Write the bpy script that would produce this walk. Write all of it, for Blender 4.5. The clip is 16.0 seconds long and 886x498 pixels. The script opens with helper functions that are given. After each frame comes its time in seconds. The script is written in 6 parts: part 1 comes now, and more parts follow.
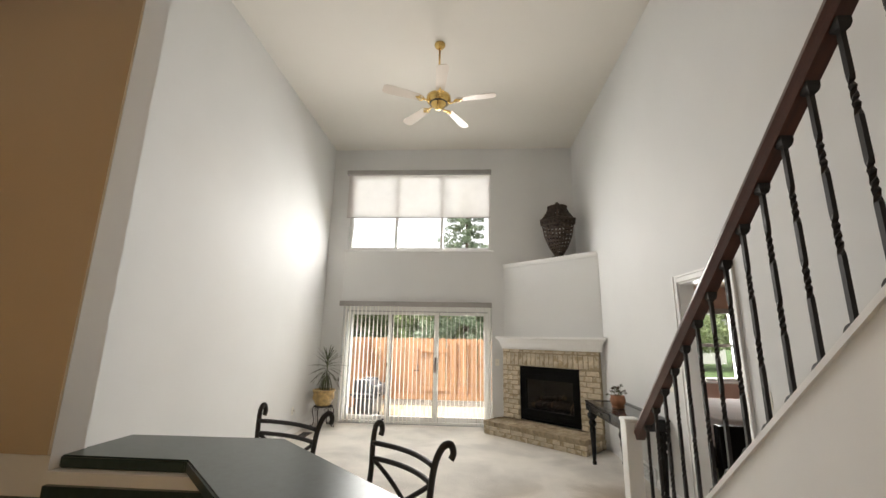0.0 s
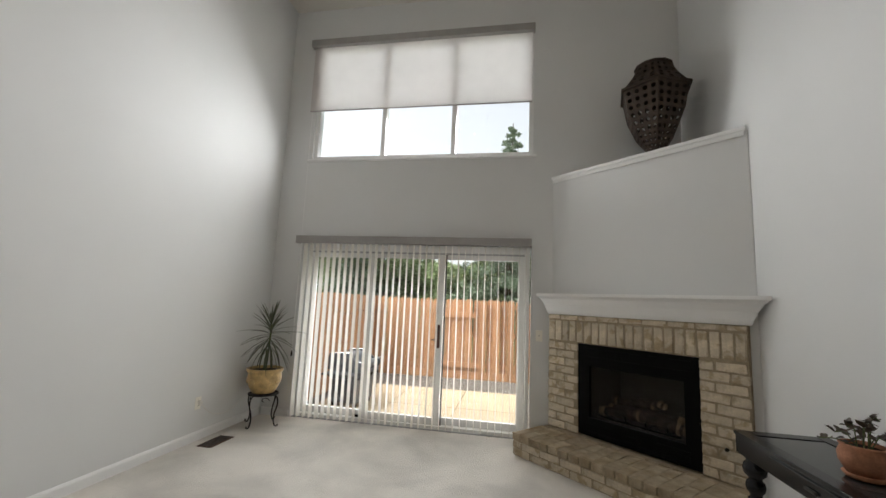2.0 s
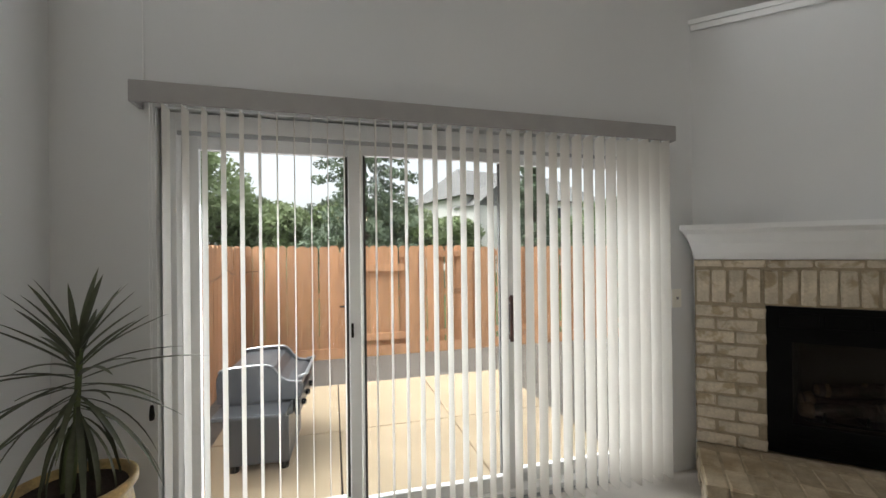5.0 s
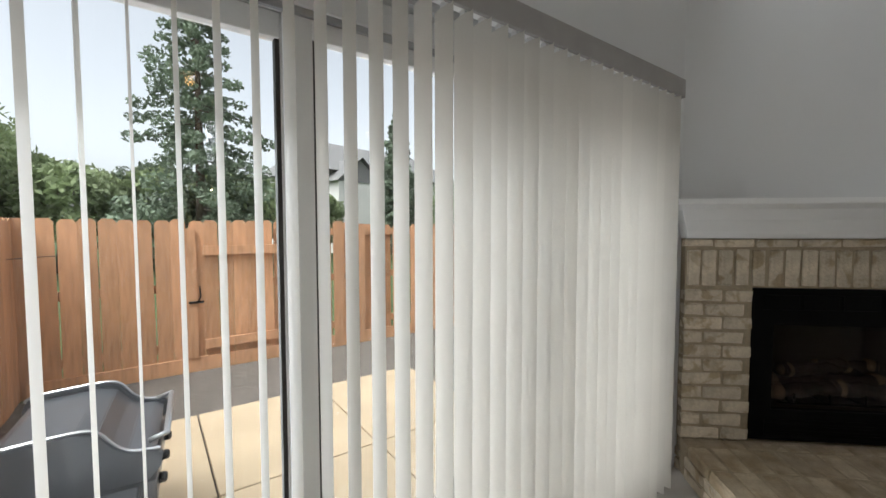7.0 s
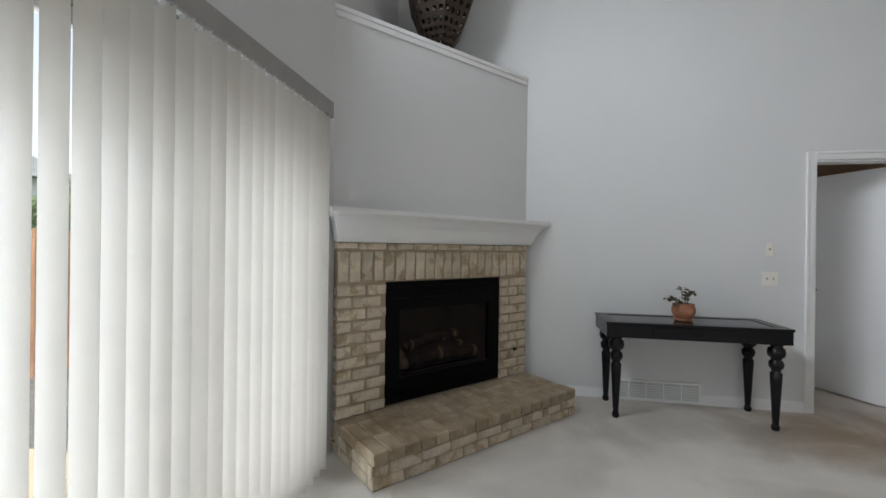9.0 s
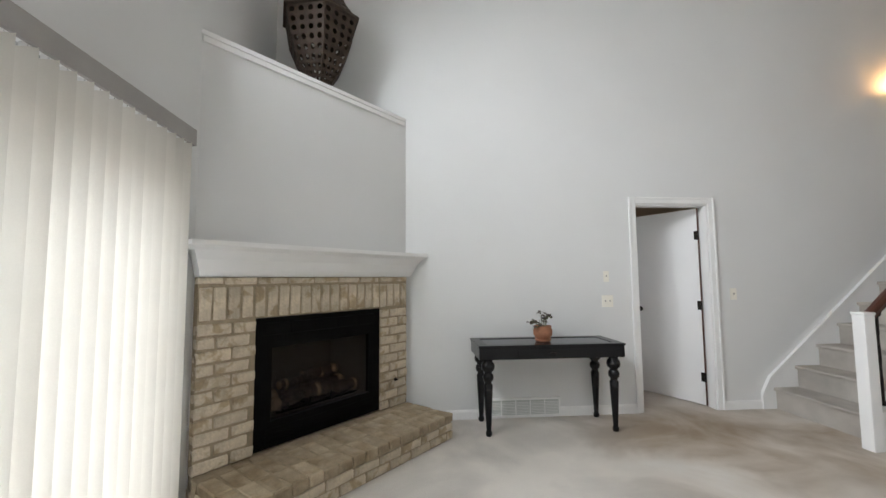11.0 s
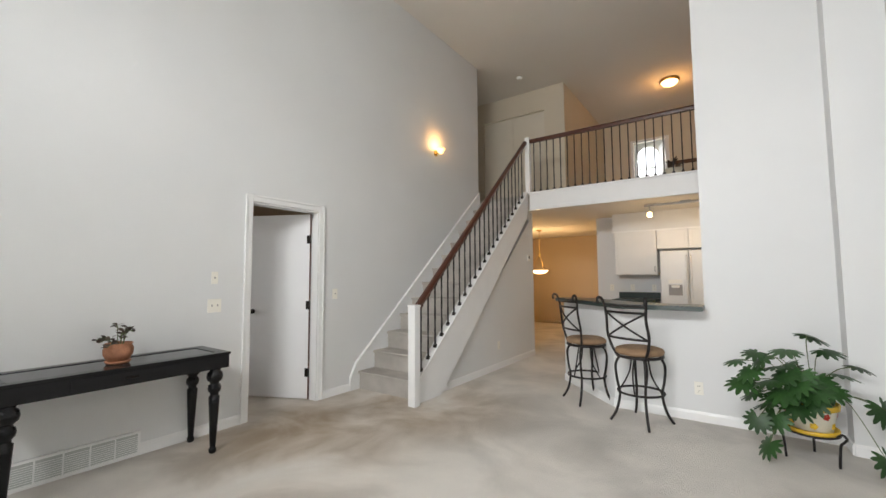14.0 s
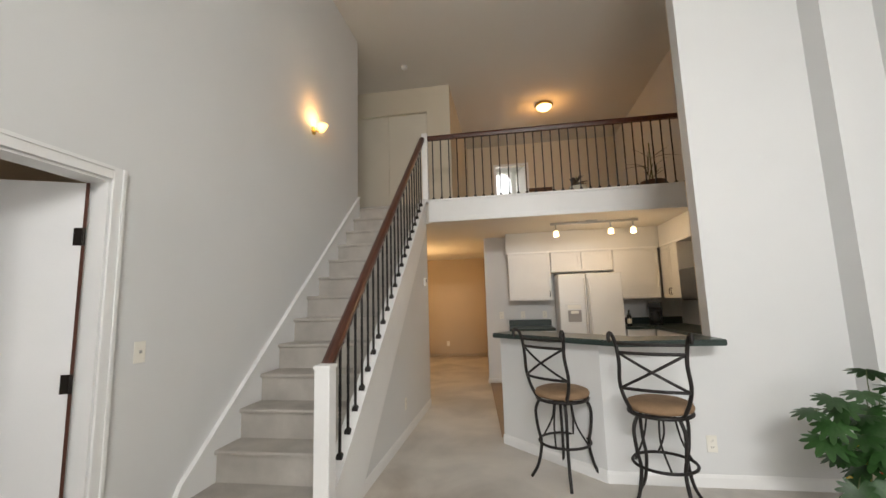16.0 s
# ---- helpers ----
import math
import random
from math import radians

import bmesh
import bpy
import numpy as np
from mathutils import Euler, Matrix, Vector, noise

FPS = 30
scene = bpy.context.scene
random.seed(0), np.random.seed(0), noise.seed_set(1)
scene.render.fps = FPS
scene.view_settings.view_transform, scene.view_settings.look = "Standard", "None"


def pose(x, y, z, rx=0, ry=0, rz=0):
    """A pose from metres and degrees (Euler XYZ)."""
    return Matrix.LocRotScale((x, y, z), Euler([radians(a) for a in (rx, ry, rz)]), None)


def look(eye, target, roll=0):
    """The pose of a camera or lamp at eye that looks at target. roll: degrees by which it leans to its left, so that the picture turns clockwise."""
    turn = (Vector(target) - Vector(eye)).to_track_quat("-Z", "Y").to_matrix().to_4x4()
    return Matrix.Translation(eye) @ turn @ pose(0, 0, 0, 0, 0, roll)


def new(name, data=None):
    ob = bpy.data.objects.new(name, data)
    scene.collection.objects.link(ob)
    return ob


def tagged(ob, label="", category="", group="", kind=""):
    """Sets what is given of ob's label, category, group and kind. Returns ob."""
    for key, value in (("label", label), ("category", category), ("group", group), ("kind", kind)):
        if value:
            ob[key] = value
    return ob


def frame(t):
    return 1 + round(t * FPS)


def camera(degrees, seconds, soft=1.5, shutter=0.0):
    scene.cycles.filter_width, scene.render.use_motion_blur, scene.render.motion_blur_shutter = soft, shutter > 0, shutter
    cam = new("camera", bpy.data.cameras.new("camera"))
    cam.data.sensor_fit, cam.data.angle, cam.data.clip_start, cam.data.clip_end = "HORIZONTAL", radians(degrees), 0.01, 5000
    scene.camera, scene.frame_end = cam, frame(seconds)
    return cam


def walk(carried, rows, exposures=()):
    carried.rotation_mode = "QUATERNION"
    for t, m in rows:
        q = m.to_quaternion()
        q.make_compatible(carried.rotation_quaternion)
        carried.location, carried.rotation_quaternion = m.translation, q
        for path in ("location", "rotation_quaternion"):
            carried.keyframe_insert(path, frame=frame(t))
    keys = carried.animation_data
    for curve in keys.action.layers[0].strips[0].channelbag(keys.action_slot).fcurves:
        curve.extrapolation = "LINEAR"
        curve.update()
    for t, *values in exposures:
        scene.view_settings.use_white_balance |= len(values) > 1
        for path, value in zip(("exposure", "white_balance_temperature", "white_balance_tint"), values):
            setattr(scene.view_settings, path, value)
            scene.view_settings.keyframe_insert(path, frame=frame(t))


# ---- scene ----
cam = camera(95.3, 16.0)

PATH = [
    (0, (2.696, -7.432, 1.48), (2.567, -5.483, 1.911), 1.1),
    (0.5, (2.684, -7.328, 1.491), (2.607, -5.386, 1.965), 0.8),
    (1, (2.914, -6.624, 1.476), (2.648, -4.706, 1.973), 1.6),
    (1.5, (3.095, -5.751, 1.467), (2.73, -3.841, 1.931), 2.2),
    (2, (2.954, -4.522, 1.393), (2.592, -2.573, 1.654), 2.5),
    (2.5, (2.687, -3.639, 1.369), (2.282, -1.688, 1.536), 1.9),
    (3, (2.4, -3.34, 1.373), (2.086, -1.37, 1.509), 1.1),
    (3.5, (2.09, -3.099, 1.363), (1.949, -1.105, 1.438), 0.7),
    (6, (0.858, -1.473, 1.413), (1.723, 0.33, 1.387), -0.5),
    (6.5, (0.894, -1.293, 1.388), (1.877, 0.448, 1.35), -0.0),
    (7, (0.916, -1.057, 1.376), (2.089, 0.56, 1.276), -0.1),
    (7.5, (0.924, -0.936, 1.337), (2.334, 0.475, 1.197), 0.5),
    (8, (0.942, -1.031, 1.312), (2.626, 0.039, 1.171), 1.1),
    (8.5, (0.933, -1.111, 1.299), (2.814, -0.441, 1.198), 1.1),
    (9, (0.937, -1.158, 1.285), (2.904, -0.792, 1.283), 0.7),
    (11.5, (0.838, -1.312, 1.301), (2.799, -1.687, 1.419), -0.6),
    (12, (0.832, -1.383, 1.304), (2.706, -2.077, 1.385), -0.7),
    (12.5, (0.804, -1.442, 1.311), (2.506, -2.488, 1.4), -0.7),
    (13, (0.829, -1.419, 1.292), (2.308, -2.761, 1.394), -1.0),
    (13.5, (0.894, -1.365, 1.293), (2.187, -2.887, 1.394), -0.7),
    (14, (1.025, -1.446, 1.304), (2.174, -3.077, 1.444), -0.3),
    (14.5, (1.291, -1.672, 1.329), (2.266, -3.404, 1.55), -0.3),
    (15, (1.704, -2.065, 1.334), (2.512, -3.876, 1.596), 0.2),
    (15.5, (2.235, -2.302, 1.353), (2.799, -4.204, 1.606), -0.1),
    (16, (2.661, -2.529, 1.347), (2.973, -4.488, 1.608), -1.7),
]
EXPOSURES = [(0, 1.2, 7000, 11), (0.6, 1.2, 6850, 11), (1.2, 0.6, 6700, 10), (2.5, 0.55, 6600, 10), (3.5, 0.45, 6600, 10), (6, 0.45, 6350, 10), (7.5, 0.25, 6250, 10), (9, 0.62, 6050, 10), (11.5, 1.22, 6350, 10), (13, 1.36, 6450, 10), (14, 1.24, 6500, 10), (16, 1.2, 6750, 10)]
walk(cam, [(t, look(eye, target, roll)) for t, eye, target, roll in PATH], EXPOSURES)

# ---- world, sun and sky ----
world = bpy.data.worlds.new("overcast_sky")
scene.world = world
world.use_nodes = True
wn = world.node_tree
sky = wn.nodes.new("ShaderNodeTexSky")
sky.sky_type, sky.sun_disc = "NISHITA", False
sky.sun_elevation, sky.sun_rotation = radians(61), radians(247)
sky.air_density, sky.dust_density, sky.ozone_density = 1.0, 5.0, 1.0
grey, cloud = wn.nodes.new("ShaderNodeRGBToBW"), wn.nodes.new("ShaderNodeMix")
cloud.data_type = "RGBA"
cloud.inputs[0].default_value = 0.86
wn.links.new(sky.outputs[0], grey.inputs[0])
wn.links.new(sky.outputs[0], cloud.inputs[6])
wn.links.new(grey.outputs[0], cloud.inputs[7])
wn.links.new(cloud.outputs[2], wn.nodes["Background"].inputs[0])
wn.nodes["Background"].inputs[1].default_value = 0.37

sun_data = bpy.data.lights.new("sun", "SUN")
sun_data.energy, sun_data.angle, sun_data.color = 1.3, radians(40), (1.0, 0.97, 0.92)
new("sun", sun_data).matrix_world = look((-6, -2.5, 30), (0, 0, 18))


def lamp(name, kind, at, power, col, size=0.1, aim=None, size_y=None, spread=None):
    data = bpy.data.lights.new(name, kind)
    data.energy, data.color = power, col
    if kind == "AREA":
        data.size = size
        if size_y:
            data.shape, data.size_y = "RECTANGLE", size_y
        if spread:
            data.spread = radians(spread)
    else:
        data.shadow_soft_size = size
    ob = new(name, data)
    ob.matrix_world = look(at, aim) if aim else pose(*at)
    return ob


WARM = (1.0, 0.62, 0.28)
# the sky's light in the opening of the high window
lamp("window_daylight", "AREA", (1.85, 0.17, 3.43), 62, (0.97, 0.985, 1.0), 2.05, (1.85, -1, 2.72), 0.56, 152)
lamp("shade_daylight", "AREA", (1.7475, 0.17, 4.17), 6.5, (0.97, 0.985, 1.0), 2.60, (1.7475, -1, 4.17), 0.82)
# the sky's light in the opening of the patio door
lamp("patio_daylight", "AREA", (1.75, 0.22, 0.86), 44, (0.97, 0.985, 1.0), 2.6, (1.75, -1, 0.86), 1.55, 178)
lamp("bedroom_daylight", "AREA", (6.97, 0.20, 1.45), 16, (0.95, 0.98, 1.0), 0.6, (6.97, -1, 1.4), 1.1)
lamp("upper_room_daylight", "AREA", (2.72, -14.02, 4.2), 14, (0.95, 0.98, 1.0), 0.56, (2.72, -13, 4.1), 1.4)
lamp("sconce_light", "POINT", (4.545, -6.43, 3.31), 1.9, (1.0, 0.52, 0.18), 0.03)
lamp("loft_light", "POINT", (1.80, -10.3, 4.93), 4.4, (1.0, 0.46, 0.12), 0.10)
lamp("pendant_light", "POINT", (4.65, -10.55, 1.58), 21, WARM, 0.08)
for k, (lx, ly) in enumerate(((1.97, -8.28), (1.24, -8.30), (0.95, -8.28))):
    lamp("track_light", "POINT", (lx, ly - 0.01, 2.195), 2.0, (1.0, 0.70, 0.40), 0.03)


# ---- materials ----
def surf(name, col, rough=0.6, metal=0.0, var=0.06, scale=3.0, fine=120.0, bump=0.08, piece=0.0, dist=0.004, stretch=(1, 1, 1), spec=0.5, translucent=0.0):
    m = bpy.data.materials.new(name)
    m.use_nodes = True
    n, l = m.node_tree.nodes, m.node_tree.links
    b = n["Principled BSDF"]
    b.inputs["Roughness"].default_value, b.inputs["Metallic"].default_value = rough, metal
    b.inputs["Specular IOR Level"].default_value = spec
    tc, mp = n.new("ShaderNodeTexCoord"), n.new("ShaderNodeMapping")
    mp.inputs["Scale"].default_value = stretch
    l.new(tc.outputs["Object"], mp.inputs[0])
    big, small = n.new("ShaderNodeTexNoise"), n.new("ShaderNodeTexNoise")
    big.inputs["Scale"].default_value, big.inputs["Detail"].default_value = scale, 4
    small.inputs["Scale"].default_value, small.inputs["Detail"].default_value = fine, 3
    l.new(mp.outputs[0], big.inputs[0])
    l.new(mp.outputs[0], small.inputs[0])
    ramp = n.new("ShaderNodeMapRange")
    ramp.inputs[1].default_value, ramp.inputs[2].default_value = 0.3, 0.7
    ramp.inputs[3].default_value, ramp.inputs[4].default_value = 1 - var, 1 + var
    l.new(big.outputs[0], ramp.inputs[0])
    fr = n.new("ShaderNodeMapRange")
    fr.inputs[1].default_value, fr.inputs[2].default_value = 0.3, 0.7
    fr.inputs[3].default_value, fr.inputs[4].default_value = 1 - var * 0.5, 1 + var * 0.5
    l.new(small.outputs[0], fr.inputs[0])
    mul = n.new("ShaderNodeMath")
    mul.operation = "MULTIPLY"
    l.new(ramp.outputs[0], mul.inputs[0])
    l.new(fr.outputs[0], mul.inputs[1])
    last = mul
    if piece:
        oi, pr, m2 = n.new("ShaderNodeObjectInfo"), n.new("ShaderNodeMapRange"), n.new("ShaderNodeMath")
        pr.inputs[3].default_value, pr.inputs[4].default_value = 1 - piece, 1 + piece
        m2.operation = "MULTIPLY"
        l.new(oi.outputs["Random"], pr.inputs[0])
        l.new(mul.outputs[0], m2.inputs[0])
        l.new(pr.outputs[0], m2.inputs[1])
        last = m2
    sc = n.new("ShaderNodeVectorMath")
    sc.operation = "SCALE"
    sc.inputs[0].default_value = col
    l.new(last.outputs[0], sc.inputs["Scale"])
    l.new(sc.outputs[0], b.inputs["Base Color"])
    if bump:
        bp = n.new("ShaderNodeBump")
        bp.inputs["Strength"].default_value, bp.inputs["Distance"].default_value = bump, dist
        l.new(small.outputs[0], bp.inputs["Height"])
        l.new(bp.outputs[0], b.inputs["Normal"])
    if translucent:
        tr, mx = n.new("ShaderNodeBsdfTranslucent"), n.new("ShaderNodeMixShader")
        l.new(sc.outputs[0], tr.inputs[0])
        mx.inputs[0].default_value = translucent
        out = n["Material Output"]
        l.new(b.outputs[0], mx.inputs[1])
        l.new(tr.outputs[0], mx.inputs[2])
        l.new(mx.outputs[0], out.inputs[0])
    return m


def glow(name, col, strength):
    m = bpy.data.materials.new(name)
    m.use_nodes = True
    b = m.node_tree.nodes["Principled BSDF"]
    b.inputs["Base Color"].default_value = (0.9, 0.85, 0.75, 1)
    b.inputs["Emission Color"].default_value = (*col, 1)
    b.inputs["Emission Strength"].default_value = strength
    return m


def glass_mat(name, tint=(1, 1, 1), ior=1.35):
    m = bpy.data.materials.new(name)
    m.use_nodes = True
    n, l = m.node_tree.nodes, m.node_tree.links
    n.remove(n["Principled BSDF"])
    tr, gl, mx, fr = n.new("ShaderNodeBsdfTransparent"), n.new("ShaderNodeBsdfGlossy"), n.new("ShaderNodeMixShader"), n.new("ShaderNodeFresnel")
    tr.inputs[0].default_value = (*tint, 1)
    gl.inputs["Roughness"].default_value = 0.02
    fr.inputs[0].default_value = ior
    l.new(fr.outputs[0], mx.inputs[0])
    l.new(tr.outputs[0], mx.inputs[1])
    l.new(gl.outputs[0], mx.inputs[2])
    l.new(mx.outputs[0], n["Material Output"].inputs[0])
    return m


M = {}
M["wall"] = surf("wall_paint", (0.71, 0.715, 0.71), 0.65, var=0.02, scale=1.2, fine=260, bump=0.05, dist=0.002, spec=0.2)
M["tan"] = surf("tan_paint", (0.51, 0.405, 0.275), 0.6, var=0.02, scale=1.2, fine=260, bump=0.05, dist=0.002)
M["cream_wall"] = surf("cream_paint", (0.66, 0.585, 0.46), 0.6, var=0.02, scale=1.2, fine=260, bump=0.05, dist=0.002)
M["pink"] = surf("rose_paint", (0.62, 0.42, 0.35), 0.6, var=0.02, scale=1.2, fine=260, bump=0.05, dist=0.002)
M["ceiling"] = surf("ceiling_paint", (0.74, 0.71, 0.655), 0.9, var=0.015, scale=1.0, fine=180, bump=0.15, dist=0.003)
M["white"] = surf("white_trim_paint", (0.82, 0.82, 0.81), 0.35, var=0.015, scale=6, fine=200, bump=0.02)
M["door"] = surf("white_door_paint", (0.80, 0.80, 0.80), 0.4, var=0.015, scale=3, fine=200, bump=0.02)
M["cream"] = surf("cream_door_paint", (0.70, 0.64, 0.53), 0.5, var=0.02, scale=3, fine=200, bump=0.02)
M["iron"] = surf("black_iron", (0.014, 0.011, 0.010), 0.5, 0.2, var=0.2, scale=20, fine=300, bump=0.1)
M["wood"] = surf("mahogany_rail", (0.075, 0.024, 0.014), 0.28, var=0.25, scale=6, fine=90, bump=0.05, stretch=(8, 1, 1))
M["black"] = surf("black_lacquer", (0.007, 0.007, 0.008), 0.2, var=0.1, scale=8, fine=150, bump=0.02, spec=0.3)
M["hinge"] = surf("dark_bronze", (0.02, 0.016, 0.013), 0.4, 0.8, var=0.1)
M["counter"] = surf("green_laminate", (0.032, 0.048, 0.043), 0.3, var=0.18, scale=40, fine=400, bump=0.01, spec=0.35)
M["brick"] = surf("limewashed_brick", (0.56, 0.485, 0.37), 0.9, var=0.16, scale=14, fine=70, bump=0.8, piece=0.12, dist=0.008)
M["worn_brick"] = surf("worn_hearth_brick", (0.40, 0.325, 0.225), 0.85, var=0.16, scale=12, fine=70, bump=0.6, piece=0.13, dist=0.006)
M["mortar"] = surf("brown_mortar", (0.33, 0.27, 0.185), 0.95, var=0.15, scale=20, fine=150, bump=0.5)
M["soot"] = surf("firebox_black", (0.004, 0.004, 0.004), 0.45, var=0.2, scale=10, fine=120, bump=0.1, spec=0.06)
M["panel"] = surf("firebox_lining", (0.06, 0.05, 0.043), 0.9, var=0.2, scale=9, fine=60, bump=0.3)
M["ember"] = surf("pale_log_end", (0.20, 0.135, 0.085), 0.95, var=0.4, scale=20, fine=60, bump=0.6)
M["log"] = surf("ceramic_log", (0.05, 0.034, 0.025), 0.95, var=0.55, scale=14, fine=50, bump=0.9, dist=0.01)
M["metal"] = surf("rusty_iron_lantern", (0.055, 0.038, 0.027), 0.6, 0.5, var=0.35, scale=15, fine=120, bump=0.3)
M["brass"] = surf("polished_brass", (0.80, 0.55, 0.20), 0.16, 1.0, var=0.05)
M["blade"] = surf("cream_fan_blade", (0.62, 0.54, 0.46), 0.4, var=0.04, scale=4, fine=60, bump=0.03)
M["valance"] = surf("grey_valance_fabric", (0.36, 0.345, 0.33), 0.8, var=0.06, scale=8, fine=500, bump=0.3)
M["slat"] = surf("white_vinyl_slat", (0.67, 0.64, 0.585), 0.5, var=0.025, scale=5, fine=200, bump=0.03, piece=0.05, translucent=0.30)
M["shade"] = surf("white_shade_fabric", (0.80, 0.76, 0.74), 0.9, var=0.03, scale=5, fine=600, bump=0.15, translucent=0.10)
M["shade"].node_tree.nodes["Material Output"].inputs[0].links[0].from_node.inputs[0].default_value = 0.75


def see_through(m, share):
    """An open weave: part of the light passes straight through."""
    n, l = m.node_tree.nodes, m.node_tree.links
    out = n["Material Output"]
    tr, mx = n.new("ShaderNodeBsdfTransparent"), n.new("ShaderNodeMixShader")
    mx.inputs[0].default_value = share
    l.new(out.inputs[0].links[0].from_socket, mx.inputs[1])
    l.new(tr.outputs[0], mx.inputs[2])
    l.new(mx.outputs[0], out.inputs[0])


see_through(M["shade"], 0.30)
M["vinyl"] = surf("white_vinyl_frame", (0.78, 0.78, 0.77), 0.4, var=0.02, scale=5)
M["alu"] = surf("dull_aluminium", (0.42, 0.43, 0.44), 0.4, 0.8, var=0.06)
M["pane"] = glass_mat("window_glass", (0.93, 0.95, 0.95))
M["smoked"] = glass_mat("smoked_firebox_glass", (0.80, 0.79, 0.78), 1.18)
M["tabletop"] = surf("smoked_glass_top", (0.030, 0.033, 0.035), 0.06, var=0.05, bump=0.0)
M["terracotta"] = surf("terracotta", (0.36, 0.16, 0.085), 0.75, var=0.25, scale=18, fine=120, bump=0.2)
M["ochre"] = surf("ochre_glaze", (0.52, 0.36, 0.15), 0.35, var=0.3, scale=14, fine=90, bump=0.2)
M["soil"] = surf("potting_soil", (0.035, 0.022, 0.015), 1.0, var=0.4, scale=30, fine=150, bump=1.0, dist=0.01)
M["leaf"] = surf("houseplant_leaf", (0.024, 0.074, 0.016), 0.45, var=0.35, scale=6, fine=60, bump=0.1, piece=0.25)
M["strap"] = surf("dracaena_leaf", (0.075, 0.085, 0.045), 0.45, var=0.3, scale=6, fine=60, bump=0.05, piece=0.3)
M["stem"] = surf("plant_stem", (0.10, 0.13, 0.05), 0.6, var=0.2)
M["ceramic"] = surf("cream_ceramic", (0.72, 0.68, 0.56), 0.2, var=0.04)
M["yellow"] = surf("yellow_glaze", (0.72, 0.46, 0.04), 0.25, var=0.12, scale=12)
M["red"] = surf("red_glaze", (0.55, 0.05, 0.03), 0.25, var=0.1)
M["seat"] = surf("tan_suede_seat", (0.27, 0.17, 0.095), 0.85, var=0.14, scale=12, fine=300, bump=0.2)
M["plate"] = surf("ivory_plastic", (0.84, 0.815, 0.74), 0.35, var=0.02)
M["redleaf"] = surf("bronze_succulent_leaf", (0.075, 0.052, 0.032), 0.5, var=0.4, scale=8, fine=60, bump=0.1, piece=0.35)
M["slot"] = surf("dark_slot", (0.05, 0.045, 0.04), 0.6)
M["fridge"] = surf("white_enamel", (0.80, 0.80, 0.78), 0.25, var=0.02, fine=300, bump=0.04)
M["cabinet"] = surf("white_cabinet_paint", (0.78, 0.77, 0.745), 0.4, var=0.02, fine=200)
M["appliance"] = surf("black_plastic", (0.015, 0.015, 0.016), 0.25, var=0.1)
M["frost"] = glow("lit_frosted_glass", (1.0, 0.60, 0.16), 1.5)
M["bulb"] = glow("lit_lamp_glass", (1.0, 0.66, 0.30), 2.0)
M["fence"] = surf("cedar_fence", (0.52, 0.28, 0.15), 0.8, var=0.2, scale=5, fine=60, bump=0.35, piece=0.17, stretch=(6, 6, 0.8))
M["paver"] = surf("tan_concrete", (0.50, 0.39, 0.26), 0.9, var=0.1, scale=3, fine=120, bump=0.25)
M["gravel"] = surf("gravel", (0.19, 0.165, 0.14), 0.95, var=0.45, scale=45, fine=160, bump=1.0, dist=0.02)
M["grass"] = surf("grass", (0.06, 0.10, 0.03), 0.95, var=0.35, scale=3, fine=60, bump=0.8, dist=0.03)
M["grill"] = surf("grey_grill_enamel", (0.10, 0.105, 0.115), 0.32, 0.3, var=0.12, scale=6)
M["steel"] = surf("brushed_steel", (0.45, 0.45, 0.46), 0.3, 0.9, var=0.06, scale=10)
M["siding"] = surf("pale_siding", (0.62, 0.60, 0.56), 0.7, var=0.05, scale=1)
M["roof"] = surf("grey_shingles", (0.17, 0.165, 0.16), 0.9, var=0.2, scale=3, fine=20, bump=0.4)
M["bark"] = surf("bark", (0.10, 0.075, 0.055), 0.95, var=0.3, scale=8, fine=40, bump=0.8, dist=0.02)
M["foliage"] = surf("tree_foliage", (0.23, 0.28, 0.14), 0.7, var=0.45, scale=0.6, fine=8, bump=0.3, translucent=0.25)
M["spruce"] = surf("spruce_foliage", (0.155, 0.195, 0.13), 0.75, var=0.45, scale=0.8, fine=8, bump=0.3, translucent=0.15)
M["bedding"] = surf("pale_bedding", (0.70, 0.66, 0.66), 0.9, var=0.05, scale=6, fine=200, bump=0.2)
M["kfloor"] = surf("oak_floor", (0.36, 0.25, 0.15), 0.45, var=0.15, scale=5, fine=80, bump=0.05, stretch=(1, 8, 1))
M["dark_wicker"] = surf("brown_wicker", (0.10, 0.05, 0.025), 0.8, var=0.3, scale=40, fine=200, bump=0.6)
M["vent"] = surf("pale_grey_vent", (0.46, 0.48, 0.46), 0.5)
M["cable"] = surf("white_cable", (0.72, 0.70, 0.66), 0.5)


